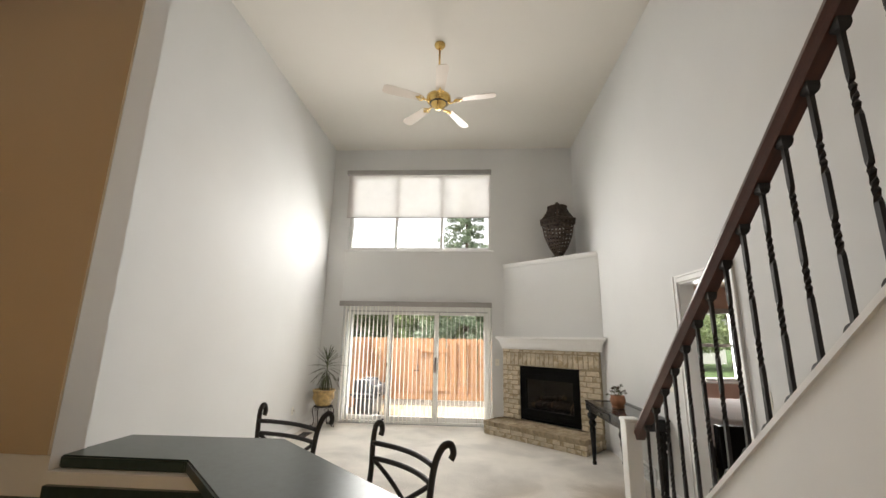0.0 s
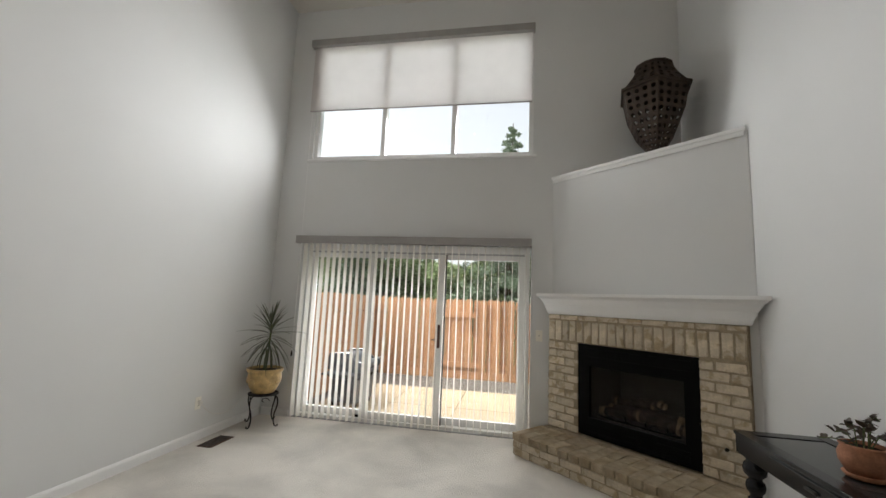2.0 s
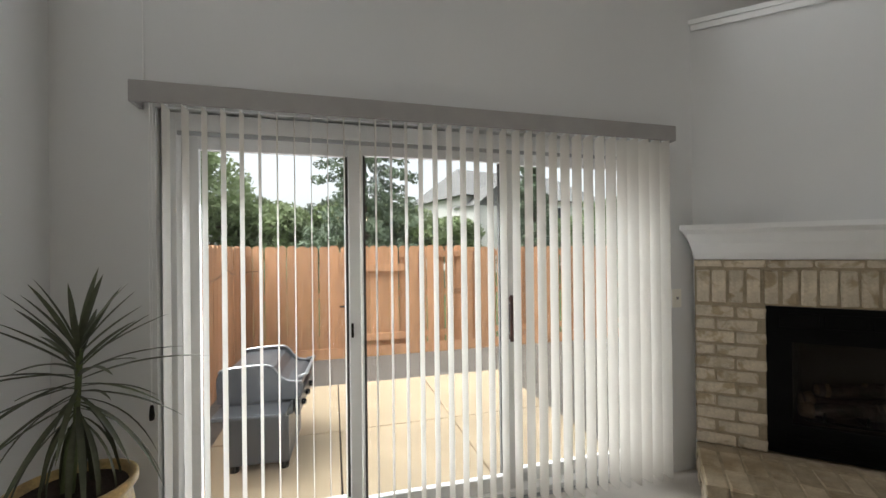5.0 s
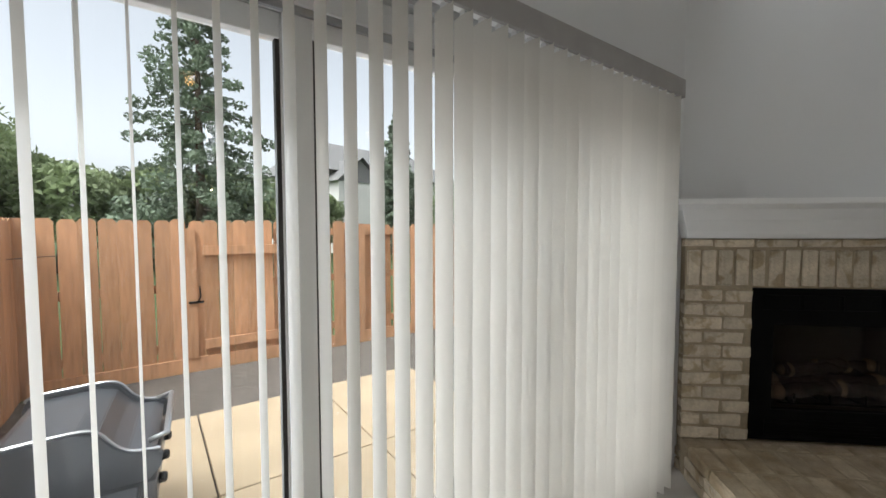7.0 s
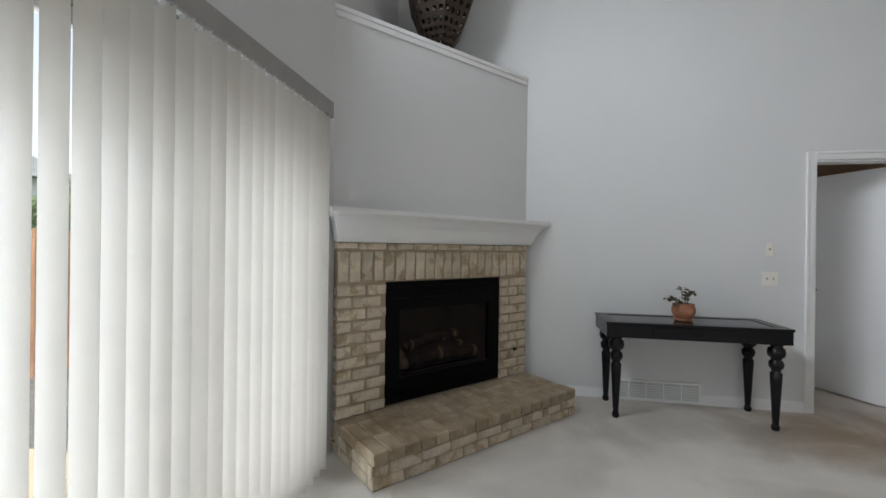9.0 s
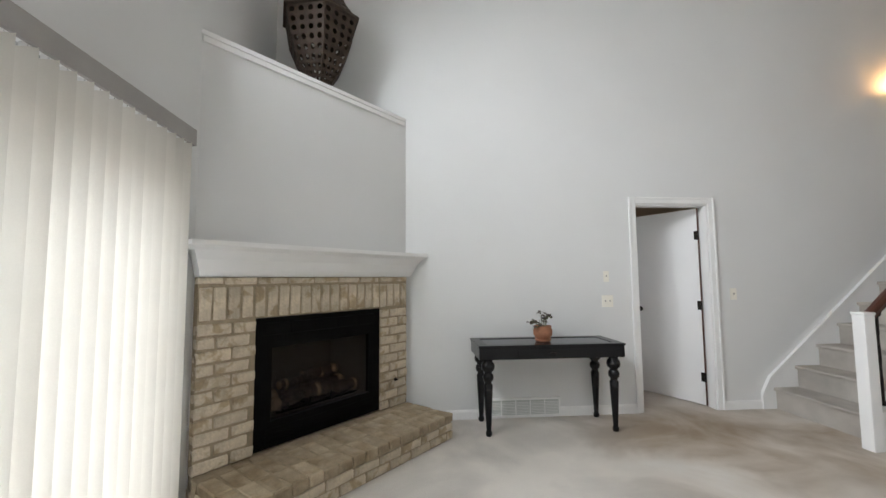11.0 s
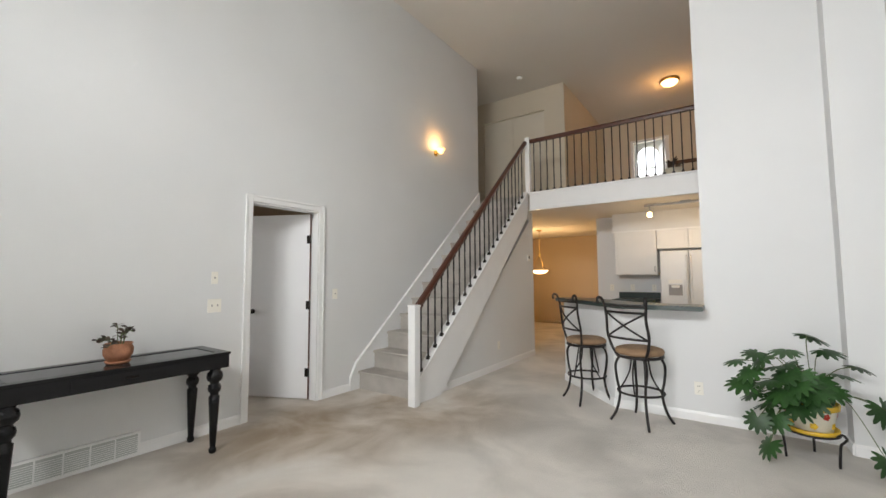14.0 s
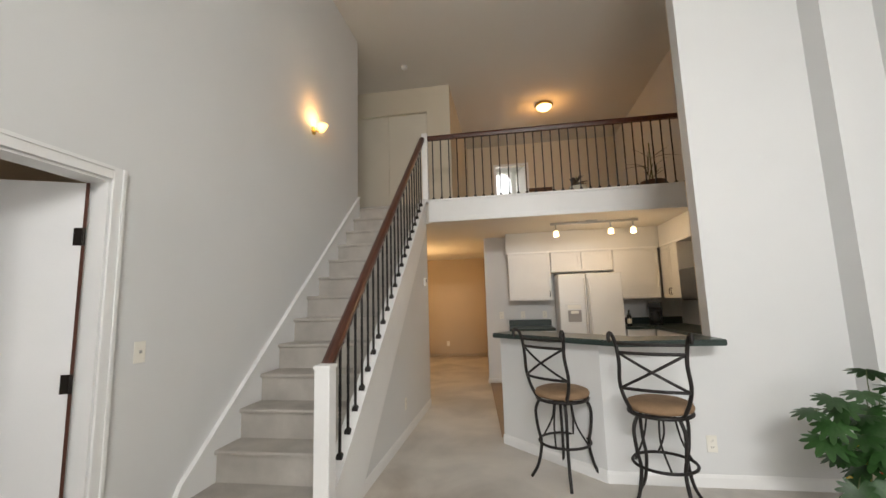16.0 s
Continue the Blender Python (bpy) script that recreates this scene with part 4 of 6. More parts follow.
# ---- bar stools ----
def bar_stool(at, label):
    s = thing("bar_stool", at, label, "bar stool", "stools at the breakfast bar")
    part("seat", lathe([(0, 0.605), (0.185, 0.605), (0.200, 0.615), (0.205, 0.632), (0.196, 0.652), (0.165, 0.664), (0.09, 0.668), (0, 0.669)], 32), M["seat"], s, "round tan suede-covered seat", True)
    part("seat_ring", tube([(0.19 * math.cos(2 * math.pi * k / 28), 0.19 * math.sin(2 * math.pi * k / 28), 0.59) for k in range(28)], 0.013, 8, closed=True), M["iron"], s, soft=True)
    part("swivel", lathe([(0.09, 0.575), (0.09, 0.604), (0.06, 0.604)], 20), M["iron"], s)
    part("foot_ring", tube([(0.190 * math.cos(2 * math.pi * k / 28), 0.190 * math.sin(2 * math.pi * k / 28), 0.27) for k in range(28)], 0.010, 8, closed=True), M["iron"], s, soft=True)
    for k in range(4):
        a = math.radians(45 + 90 * k)
        pts = smooth([(0.165, 0, 0.585), (0.205, 0, 0.50), (0.195, 0, 0.36), (0.175, 0, 0.25), (0.205, 0, 0.10), (0.262, 0, 0.004)], 5)
        part("leg", tube([(p.x * math.cos(a), p.x * math.sin(a), p.z) for p in pts], 0.0115, 8), M["iron"], s, soft=True)
    for k in range(4):
        a = math.radians(90 * k)
        part("strut", tube(smooth([(0.08 * math.cos(a), 0.08 * math.sin(a), 0.58), (0.11 * math.cos(a), 0.11 * math.sin(a), 0.42), (0.175 * math.cos(a + 0.3), 0.175 * math.sin(a + 0.3), 0.275)], 5), 0.007, 6), M["iron"], s, soft=True)
    back = part("backrest", bmesh.new(), M["iron"], s, "curved iron back with a crossed lattice", True)
    bb = bmesh.new()
    bow = lambda u, z: Vector((u, 0.150 + 0.10 * max(z - 0.62, 0) + 0.045 * (1 - (u / 0.2) ** 2), z))
    for sg in (-1, 1):
        up = smooth([(sg * 0.125, 0.125, 0.585), (sg * 0.165, 0.145, 0.66), (sg * 0.188, 0.165, 0.76), (sg * 0.180, 0.185, 0.88), (sg * 0.190, 0.195, 0.98), (sg * 0.205, 0.215, 1.035), (sg * 0.215, 0.245, 1.045), (sg * 0.218, 0.258, 1.020), (sg * 0.214, 0.250, 1.000)], 5)
        tube(up, 0.0115, 8, bb)
    for z, w in ((0.985, 0.190), (0.935, 0.184), (0.735, 0.185)):
        tube([bow(w * (k / 8 - 1), z) if k <= 16 else None for k in range(17)], 0.009, 8, bb)
    for sg in (-1, 1):
        tube([bow(sg * 0.183 * (k / 6 - 1), 0.735 + (0.935 - 0.735) * k / 12) for k in range(13)], 0.008, 8, bb)
    for v in bb.verts:
        v.co.x, v.co.z = v.co.x * 1.08, 0.60 + (v.co.z - 0.60) * 1.15
    bb.to_mesh(back.data)
    back.data.polygons.foreach_set("use_smooth", [True] * len(back.data.polygons))
    bb.free()
    return s


bar_stool(pose(1.715, -5.51, 0, 0, 0, -24), "black iron bar stool with a round tan seat on carpet")
bar_stool(pose(2.295, -5.885, 0, 0, 0, -46), "black iron bar stool turned slightly aside before the bar")

# ---- console table ----
con = thing("console_table", pose(4.43, -2.458, 0), "black lacquered console table with turned legs and glass top", "table")
tb = boxed(-0.232, 0.232, -0.625, 0.625, 0.625, 0.722, bevel=0.004)
part("apron", tb, M["black"], con)
fb2 = bmesh.new()
box(fb2, -0.238, -0.165, -0.632, 0.632, 0.7225, 0.742, bevel=0.003)
box(fb2, 0.165, 0.238, -0.632, 0.632, 0.7225, 0.742, bevel=0.003)
box(fb2, -0.165, 0.165, -0.632, -0.55, 0.7225, 0.742, bevel=0.003)
box(fb2, -0.165, 0.165, 0.55, 0.632, 0.7225, 0.742, bevel=0.003)
part("top_frame", fb2, M["black"], con)
part("glass_inset", boxed(-0.165, 0.165, -0.55, 0.55, 0.7225, 0.738), M["tabletop"], con, "inset dark glass panel")
dr = part("drawer", boxed(-0.240, -0.2325, -0.30, 0.30, 0.637, 0.712, bevel=0.003), M["black"], con)
part("pull", boxed(-0.252, -0.241, -0.035, 0.035, 0.668, 0.682, bevel=0.004), M["hinge"], dr, "small dark metal drawer pull")
legp = [(0.020, 0.0), (0.026, 0.010), (0.027, 0.030), (0.019, 0.045), (0.022, 0.075), (0.036, 0.36), (0.038, 0.415), (0.028, 0.425), (0.030, 0.440), (0.042, 0.455), (0.047, 0.478), (0.042, 0.500), (0.030, 0.512), (0.034, 0.522), (0.052, 0.540), (0.057, 0.565), (0.052, 0.592), (0.036, 0.608), (0.045, 0.6245)]
for lx in (-0.180, 0.180):
    for ly in (-0.545, 0.545):
        part("leg", lathe(legp, 20), M["black"], con, soft=True, at=pose(lx, ly, 0))

# little plant on the console
pot = thing("potted_succulent", pose(4.40, -2.44, 0.7425) @ Matrix.Scale(1.2, 4), "small trailing succulent in a terracotta pot on the console", "houseplant")
part("saucer", lathe([(0, 0), (0.052, 0), (0.062, 0.014), (0.058, 0.016), (0, 0.010)], 20), M["terracotta"], pot, soft=True)
part("pot", lathe([(0, 0.012), (0.048, 0.012), (0.068, 0.050), (0.070, 0.080), (0.060, 0.100), (0.066, 0.108), (0.062, 0.112), (0.054, 0.098), (0, 0.096)], 24), M["terracotta"], pot, soft=True)
part("soil", lathe([(0, 0.1), (0.054, 0.099)], 16), M["soil"], pot)
rp = random.Random(8)


def leaf_blade(length, width, seg=4, droop=0.3, fold=0.15):
    """A narrow pointed leaf that rises along y and droops."""
    bm = bmesh.new()
    rows = []
    for k in range(seg + 1):
        t = k / seg
        w = width * math.sin(math.pi * min(max(0.08 + 0.92 * t, 0), 1)) ** 0.7 if k < seg else 0.0005
        y, z = length * t, -droop * length * t * t
        rows.append((bm.verts.new((-w / 2, y, z + fold * w)), bm.verts.new((0, y, z)), bm.verts.new((w / 2, y, z + fold * w))))
    for a, b in zip(rows, rows[1:]):
        bm.faces.new((a[0], a[1], b[1], b[0]))
        bm.faces.new((a[1], a[2], b[2], b[1]))
    return bm


lm = meshed("leaf", leaf_blade(0.032, 0.020, 4, 0.2), M["redleaf"], True)
for k in range(9):
    a, r = k * 2.4, rp.uniform(0.04, 0.115)
    h = rp.uniform(0.03, 0.09) if r < 0.09 else rp.uniform(-0.005, 0.03)
    tip = Vector((r * math.cos(a), r * math.sin(a), 0.105 + h))
    stem = smooth([(0.02 * math.cos(a), 0.02 * math.sin(a), 0.098), (0.6 * tip.x, 0.6 * tip.y, tip.z + 0.01), tip], 4)
    part("stem", tube(stem, 0.0022, 5), M["stem"], pot)
    for j in range(7):
        q = stem[min(2 + j, len(stem) - 1)]
        piece("leaf", lm, pot, Matrix.Translation(q) @ pose(0, 0, 0, rp.uniform(-10, 60), rp.uniform(-30, 30), rp.uniform(0, 360)))

# ---- spiky plant by the patio door ----
stand = thing("plant_stand", pose(0.257, -0.353, 0, 0, 0, 38) @ Matrix.Diagonal((1.22, 1.22, 1.03, 1)), "low scrolled black iron plant stand on the carpet", "plant stand")
part("top_ring", tube([(0.125 * math.cos(2 * math.pi * k / 24), 0.125 * math.sin(2 * math.pi * k / 24), 0.315) for k in range(24)], 0.007, 6, closed=True), M["iron"], stand, soft=True)
part("plate", lathe([(0, 0.308), (0.12, 0.308), (0.12, 0.314), (0, 0.314)], 20), M["iron"], stand)
for k in range(4):
    a = math.radians(45 + 90 * k)
    pts = smooth([(0.115, 0, 0.312), (0.150, 0, 0.285), (0.158, 0, 0.22), (0.135, 0, 0.14), (0.128, 0, 0.07), (0.145, 0, 0.012), (0.172, 0, 0.012), (0.172, 0, 0.03)], 5)
    part("leg", tube([(p.x * math.cos(a), p.x * math.sin(a), p.z) for p in pts], 0.006, 6), M["iron"], stand, soft=True)
    b = math.radians(90 * k)
    sc = [(math.cos(b) * 0.105 - math.sin(b) * (0.045 - 0.008 * q) * math.cos(q * 0.8), math.sin(b) * 0.105 + math.cos(b) * (0.045 - 0.008 * q) * math.cos(q * 0.8), 0.262 + (0.040 - 0.006 * q) * math.sin(q * 0.8)) for q in [j * 0.35 for j in range(16)]]
    part("scroll", tube(sc, 0.004, 5), M["iron"], stand, soft=True)
drac = thing("dracaena_plant", pose(0.250, -0.353, 0.3335), "spiky dragon plant in a carved ochre ceramic pot", "houseplant")
part("pot", lathe([(0, 0), (0.105, 0), (0.118, 0.008), (0.152, 0.07), (0.178, 0.150), (0.170, 0.208), (0.178, 0.222), (0.190, 0.234), (0.190, 0.258), (0.176, 0.262), (0.168, 0.246), (0.160, 0.232), (0, 0.230)], 32), M["ochre"], drac, soft=True)
for k in range(7):
    a = 2 * math.pi * k / 7
    g = bmesh.new()
    bmesh.ops.create_uvsphere(g, u_segments=12, v_segments=8, radius=1.0, matrix=Matrix.Translation((0.166 * math.cos(a), 0.166 * math.sin(a), 0.135)) @ Matrix.Rotation(a, 4, "Z") @ Matrix.Diagonal((0.014, 0.050, 0.040, 1)))
    part("relief", g, M["ochre"], drac, soft=True)
part("soil", lathe([(0, 0.233), (0.166, 0.232)], 20), M["soil"], drac)
part("trunk", tube(smooth([(0, 0, 0.22), (0.012, 0.004, 0.38), (0.02, 0.0, 0.54), (0.03, 0.0, 0.73)], 4), 0.010, 8), M["stem"], drac, soft=True)
part("trunk", tube(smooth([(-0.03, 0.01, 0.22), (-0.020, 0.01, 0.33), (0.0, 0.0, 0.46)], 4), 0.008, 8), M["stem"], drac, soft=True)
blades = [meshed("leaf", leaf_blade(L, 0.019, 8, dr, 0.25), M["strap"], True) for L, dr in ((0.30, 0.12), (0.36, 0.30), (0.34, 0.55))]
for k in range(58):
    t = k / 57
    low = rp.random()
    z = 0.48 + 0.26 * t
    lift = -58 + 128 * t + rp.uniform(-12, 12)
    piece("leaf", blades[0 if lift > 35 else (1 if lift > -18 else 2)], drac, Matrix.Translation((0.022, 0, z)) @ pose(0, 0, 0, 0, 0, k * 137.5) @ pose(0, 0, 0, lift, 0, 0) @ Matrix.Scale(0.86 + 0.28 * low, 4))

# ---- big-leaved plant by the kitchen wall ----
ps = thing("plant_stand", pose(0.59, -5.38, 0), "low round black iron plant stand against the wall", "plant stand")
part("top_ring", tube([(0.15 * math.cos(2 * math.pi * k / 24), 0.15 * math.sin(2 * math.pi * k / 24), 0.20) for k in range(24)], 0.008, 6, closed=True), M["iron"], ps, soft=True)
part("plate", lathe([(0, 0.192), (0.145, 0.192), (0.145, 0.199), (0, 0.199)], 20), M["iron"], ps)
for k in range(3):
    a = math.radians(20 + 120 * k)
    pts = smooth([(0.15, 0, 0.20), (0.185, 0, 0.235), (0.21, 0, 0.215), (0.195, 0, 0.19), (0.172, 0, 0.15), (0.160, 0, 0.006)], 5)
    part("leg", tube([(p.x * math.cos(a), p.x * math.sin(a), p.z) for p in pts], 0.008, 6), M["iron"], ps, soft=True)
phil = thing("philodendron_plant", pose(0.59, -5.38, 0.202), "lush lobed-leaf philodendron in a painted yellow ceramic pot", "houseplant")
part("pot", lathe([(0, 0), (0.105, 0), (0.115, 0.008), (0.135, 0.10), (0.150, 0.185), (0.150, 0.19), (0.138, 0.19), (0, 0.17)], 32), M["ceramic"], phil, "cream ceramic pot with painted flowers", True)
part("rim", lathe([(0.150, 0.165), (0.160, 0.17), (0.163, 0.205), (0.150, 0.212), (0.142, 0.20), (0.142, 0.17)], 32), M["yellow"], phil, "yellow glazed rim", True)
part("saucer", lathe([(0.116, 0.0), (0.150, 0.002), (0.155, 0.03), (0.145, 0.032), (0.118, 0.010)], 32), M["yellow"], phil, "yellow glazed saucer", True)
part("soil", lathe([(0, 0.176), (0.139, 0.175)], 20), M["soil"], phil)
for k in range(12):
    a = 2 * math.pi * k / 12
    low = k % 2
    for j in range(5):
        b = 2 * math.pi * j / 5
        zz = (0.065 if low else 0.135) + 0.013 * math.sin(b)
        rr = 0.1165 + 0.20 * (zz - 0.0) * 0.9
        th = a + 0.013 * math.cos(b) / rr
        g = bmesh.new()
        bmesh.ops.create_uvsphere(g, u_segments=8, v_segments=6, radius=1.0, matrix=Matrix.Translation((rr * math.cos(th), rr * math.sin(th), zz)) @ Matrix.Rotation(th, 4, "Z") @ Matrix.Diagonal((0.004, 0.011, 0.011, 1)))
        part("painted_flower", g, M["yellow" if low else "red"], phil)


def lobed_leaf(size):
    """A broad arrow-shaped leaf cut into deep rounded lobes, slightly cupped."""
    bm = bmesh.new()
    n = 11
    edge = []
    for k in range(n * 4 + 1):
        f = k / (n * 4)
        ang = math.radians(-152 + 304 * f)
        lobe = 0.62 + 0.38 * (0.5 - 0.5 * math.cos(2 * math.pi * n * f)) ** 0.6
        r = size * lobe * (0.66 + 0.46 * math.cos(ang * 0.55))
        x, y = r * math.sin(ang), r * math.cos(ang)
        edge.append((x, y + 0.05 * size, -0.20 * (r ** 2) / size))
    c = bm.verts.new((0, 0.0, 0.02 * size))
    mids = [bm.verts.new((x * 0.42, y * 0.42, z * 0.15 + 0.03 * size)) for x, y, z in edge]
    outs = [bm.verts.new(e) for e in edge]
    for k in range(len(edge) - 1):
        bm.faces.new((c, mids[k], mids[k + 1]))
        bm.faces.new((mids[k], outs[k], outs[k + 1], mids[k + 1]))
    return bm


lobes = [meshed("leaf", lobed_leaf(s), M["leaf"], True) for s in (0.098, 0.112, 0.126)]
rq = random.Random(21)
# leaf stalks: along the wall, height over the rim, away from the wall
TALL = [(0.11, 0.47, 0.0), (0.29, 0.37, 0.06), (0.45, 0.34, 0.0), (0.03, 0.37, 0.04), (-0.17, 0.26, 0.04), (0.0, 0.22, 0.12)]
BUSH = [(0.51, 0.22, 0.02), (0.38, 0.26, 0.10), (0.24, 0.23, 0.14), (0.30, 0.17, 0.20), (0.50, 0.08, 0.06), (0.37, 0.11, 0.16), (0.20, 0.13, 0.20), (0.06, 0.12, 0.12), (0.43, 0.01, 0.10), (0.33, 0.02, 0.20), (0.22, 0.06, 0.22), (0.13, 0.18, 0.02), (-0.05, 0.10, -0.06)]
LOW = [(0.52, -0.10, 0.10), (0.40, -0.08, 0.10), (0.46, -0.26, 0.12), (-0.22, 0.02, 0.16), (-0.33, -0.06, 0.22), (-0.12, -0.26, 0.30)]
for kind, group in enumerate((TALL, BUSH, LOW)):
    for s, u, d in group + ([(a + 0.05, b + 0.05, c - 0.06) for a, b, c in BUSH] if kind == 1 else []):
        s -= 0.12
        tip = Vector((0.87 * s - 0.40 * d, 0.42 * s + 0.90 * d, 0.20 + u))
        ar = math.atan2(tip.y, tip.x)
        lift = tip.z + (0.02 if kind == 0 else 0.06)
        knee = Vector((0.5 * tip.x, 0.5 * tip.y, max(0.27, 0.20 + 0.75 * (lift - 0.20))))
        part("stem", tube(smooth([(0.03 * math.cos(ar), 0.03 * math.sin(ar), 0.175), knee, tip], 5), 0.0030, 6), M["stem"], phil, soft=True)
        tilt = rq.uniform(-24, -6) if kind == 0 else (rq.uniform(-55, -8) if kind == 1 else rq.uniform(-72, -40))
        piece("leaf", lobes[rq.randrange(3)], phil, Matrix.Translation(tip) @ pose(0, 0, 0, 0, 0, math.degrees(ar) - 90 + rq.uniform(-45, 45)) @ pose(0, 0, 0, tilt, rq.uniform(-14, 14), 0))

# ---- ceiling fan ----
fan = thing("ceiling_fan", pose(2.31, -2.95, 0), "brass ceiling fan with five cream blades, at rest", "ceiling fan")
part("canopy", lathe([(0.070, CEIL), (0.070, CEIL - 0.02), (0.050, CEIL - 0.05), (0.02, CEIL - 0.065), (0, CEIL - 0.066)], 24), M["brass"], fan, soft=True)
part("downrod", lathe([(0.013, CEIL - 0.06), (0.013, 4.455)], 12), M["brass"], fan, soft=True)
part("motor", lathe([(0.02, 4.475), (0.055, 4.465), (0.11, 4.435), (0.150, 4.405), (0.152, 4.355), (0.135, 4.330), (0.10, 4.315), (0.09, 4.290), (0.055, 4.255), (0.03, 4.235), (0, 4.233)], 32), M["brass"], fan, soft=True)
part("vents", lathe([(0.112, 4.322), (0.112, 4.315), (0.095, 4.307)], 32), M["slot"], fan)
outl = [(0.24, -0.052), (0.60, -0.072), (0.67, -0.068), (0.705, -0.045), (0.705, 0.045), (0.67, 0.068), (0.60, 0.072), (0.24, 0.052)]
blade_mesh = meshed("blade", prism(outl, -0.003, 0.003), M["blade"])
arm_mesh = meshed("blade_iron", tube(smooth([(0.10, 0, -0.015), (0.16, 0.012, -0.028), (0.21, 0.0, -0.012), (0.30, 0, -0.006)], 4), 0.010, 6), M["brass"], True)
loop_mesh = meshed("scroll", tube([(0.235 + 0.035 * math.cos(2 * math.pi * k / 12), 0.040 * math.sin(2 * math.pi * k / 12), -0.012) for k in range(12)], 0.006, 6, closed=True), M["brass"], True)
for k in range(5):
    m = pose(0, 0, 4.340, 0, 0, 62 + 72 * k) @ pose(0, 0, 0, 10, 0, 0)
    b = piece("blade", blade_mesh, fan, m)
    piece("blade_iron", arm_mesh, b, pose(0, 0, 0))
    piece("scroll", loop_mesh, b, pose(0, 0, 0))

# ---- lamps ----
sc = thing("wall_sconce", pose(EAST, -6.43, 3.23), "small lit frosted glass wall sconce with brass bracket", "wall lamp")
part("backplate", lathe([(0.045, 0), (0.045, 0.012), (0.02, 0.02), (0.0, 0.021)], 20), M["brass"], sc, "brass backplate", True, pose(-0.0005, 0, 0, 0, -90, 0))
part("arm", tube(smooth([(-0.015, 0, 0), (-0.06, 0, -0.01), (-0.10, 0, 0.0)], 4), 0.007, 8), M["brass"], sc, soft=True)
sh = lathe([(0.022, -0.02), (0.035, -0.005), (0.055, 0.03), (0.068, 0.055), (0.064, 0.055), (0.050, 0.03), (0.030, 0.0), (0.0, -0.008)], 24)
part("shade", sh, M["frost"], sc, "lit frosted glass bowl", True, pose(-0.10, 0, 0.0))

fl = thing("flush_light", pose(1.80, -10.3, CEIL), "lit frosted dome ceiling light with a brass rim", "ceiling lamp")
part("rim", lathe([(0.17, 0), (0.175, -0.03), (0.16, -0.05), (0.145, -0.05)], 32), M["brass"], fl, soft=True)
part("dome", lathe([(0.150, -0.045), (0.13, -0.085), (0.085, -0.115), (0.03, -0.128), (0, -0.13)], 32), M["bulb"], fl, "lit frosted glass dome", True)

pend = thing("pendant_lamp", pose(4.65, -10.55, 0), "lit glass bowl pendant lamp hanging on brass rods", "pendant lamp")
part("canopy", lathe([(0.06, BEAM), (0.055, BEAM - 0.02), (0.012, BEAM - 0.03), (0, BEAM - 0.03)], 20), M["brass"], pend, soft=True)
part("stem", lathe([(0.006, BEAM - 0.02), (0.006, 1.86), (0.016, 1.85), (0.016, 1.82), (0, 1.81)], 10), M["brass"], pend, soft=True)
for k in range(3):
    a = 2 * math.pi * k / 3 + 0.4
    part("rod", tube([(0.012 * math.cos(a), 0.012 * math.sin(a), 1.83), (0.205 * math.cos(a), 0.205 * math.sin(a), 1.475)], 0.005, 6), M["brass"], pend)
part("ring", tube([(0.21 * math.cos(2 * math.pi * k / 32), 0.21 * math.sin(2 * math.pi * k / 32), 1.47) for k in range(32)], 0.010, 8, closed=True), M["hinge"], pend, soft=True)
part("bowl", lathe([(0.205, 1.468), (0.17, 1.42), (0.11, 1.385), (0.04, 1.37), (0, 1.368)], 32), M["bulb"], pend, "lit frosted glass bowl", True)

track = thing("track_light", pose(0, 0, 0), "brushed track light with three lit frosted shades", "track lamp")
part("rail", boxed(0.88, 2.04, -8.31, -8.27, BEAM - 0.04, BEAM - 0.012, bevel=0.004), M["alu"], track)
part("base", boxed(1.42, 1.56, -8.34, -8.24, BEAM - 0.0125, BEAM - 0.0005), M["alu"], track)
for lx in (1.97, 1.24, 0.95):
    part("stem", lathe([(0.010, BEAM - 0.035), (0.010, 2.31), (0.028, 2.30), (0.028, 2.285)], 12), M["alu"], track, at=pose(lx, -8.29, 0))
    part("shade", lathe([(0.026, 2.285), (0.036, 2.272), (0.038, 2.215), (0.034, 2.213), (0.032, 2.268), (0.0, 2.275)], 20), M["bulb"], track, "lit frosted glass shade", True, pose(lx, -8.29, 0))


# ---- plates, vents and small fixtures ----
def wall_plate(name, m, label, category, w=0.07, h=0.115, kind="outlet", gang=1):
    p = thing(name, m, label, category)
    part("plate", boxed(-w / 2, w / 2, -0.0061, -0.0005, -h / 2, h / 2, bevel=0.0025), M["plate"], p)
    for g in range(gang):
        x = (g - (gang - 1) / 2) * 0.046
        if kind == "outlet":
            for z in (-0.022, 0.022):
                part("socket", boxed(x - 0.016, x + 0.016, -0.0075, -0.0062, z - 0.014, z + 0.014), M["plate"], p)
                part("slot", boxed(x - 0.008, x - 0.005, -0.0082, -0.0076, z - 0.006, z + 0.006), M["slot"], p)
                part("slot", boxed(x + 0.005, x + 0.008, -0.0082, -0.0076, z - 0.006, z + 0.006), M["slot"], p)
        else:
            part("toggle", boxed(x - 0.004, x + 0.004, -0.016, -0.0062, -0.006, 0.010), M["valance"], p)
    return p


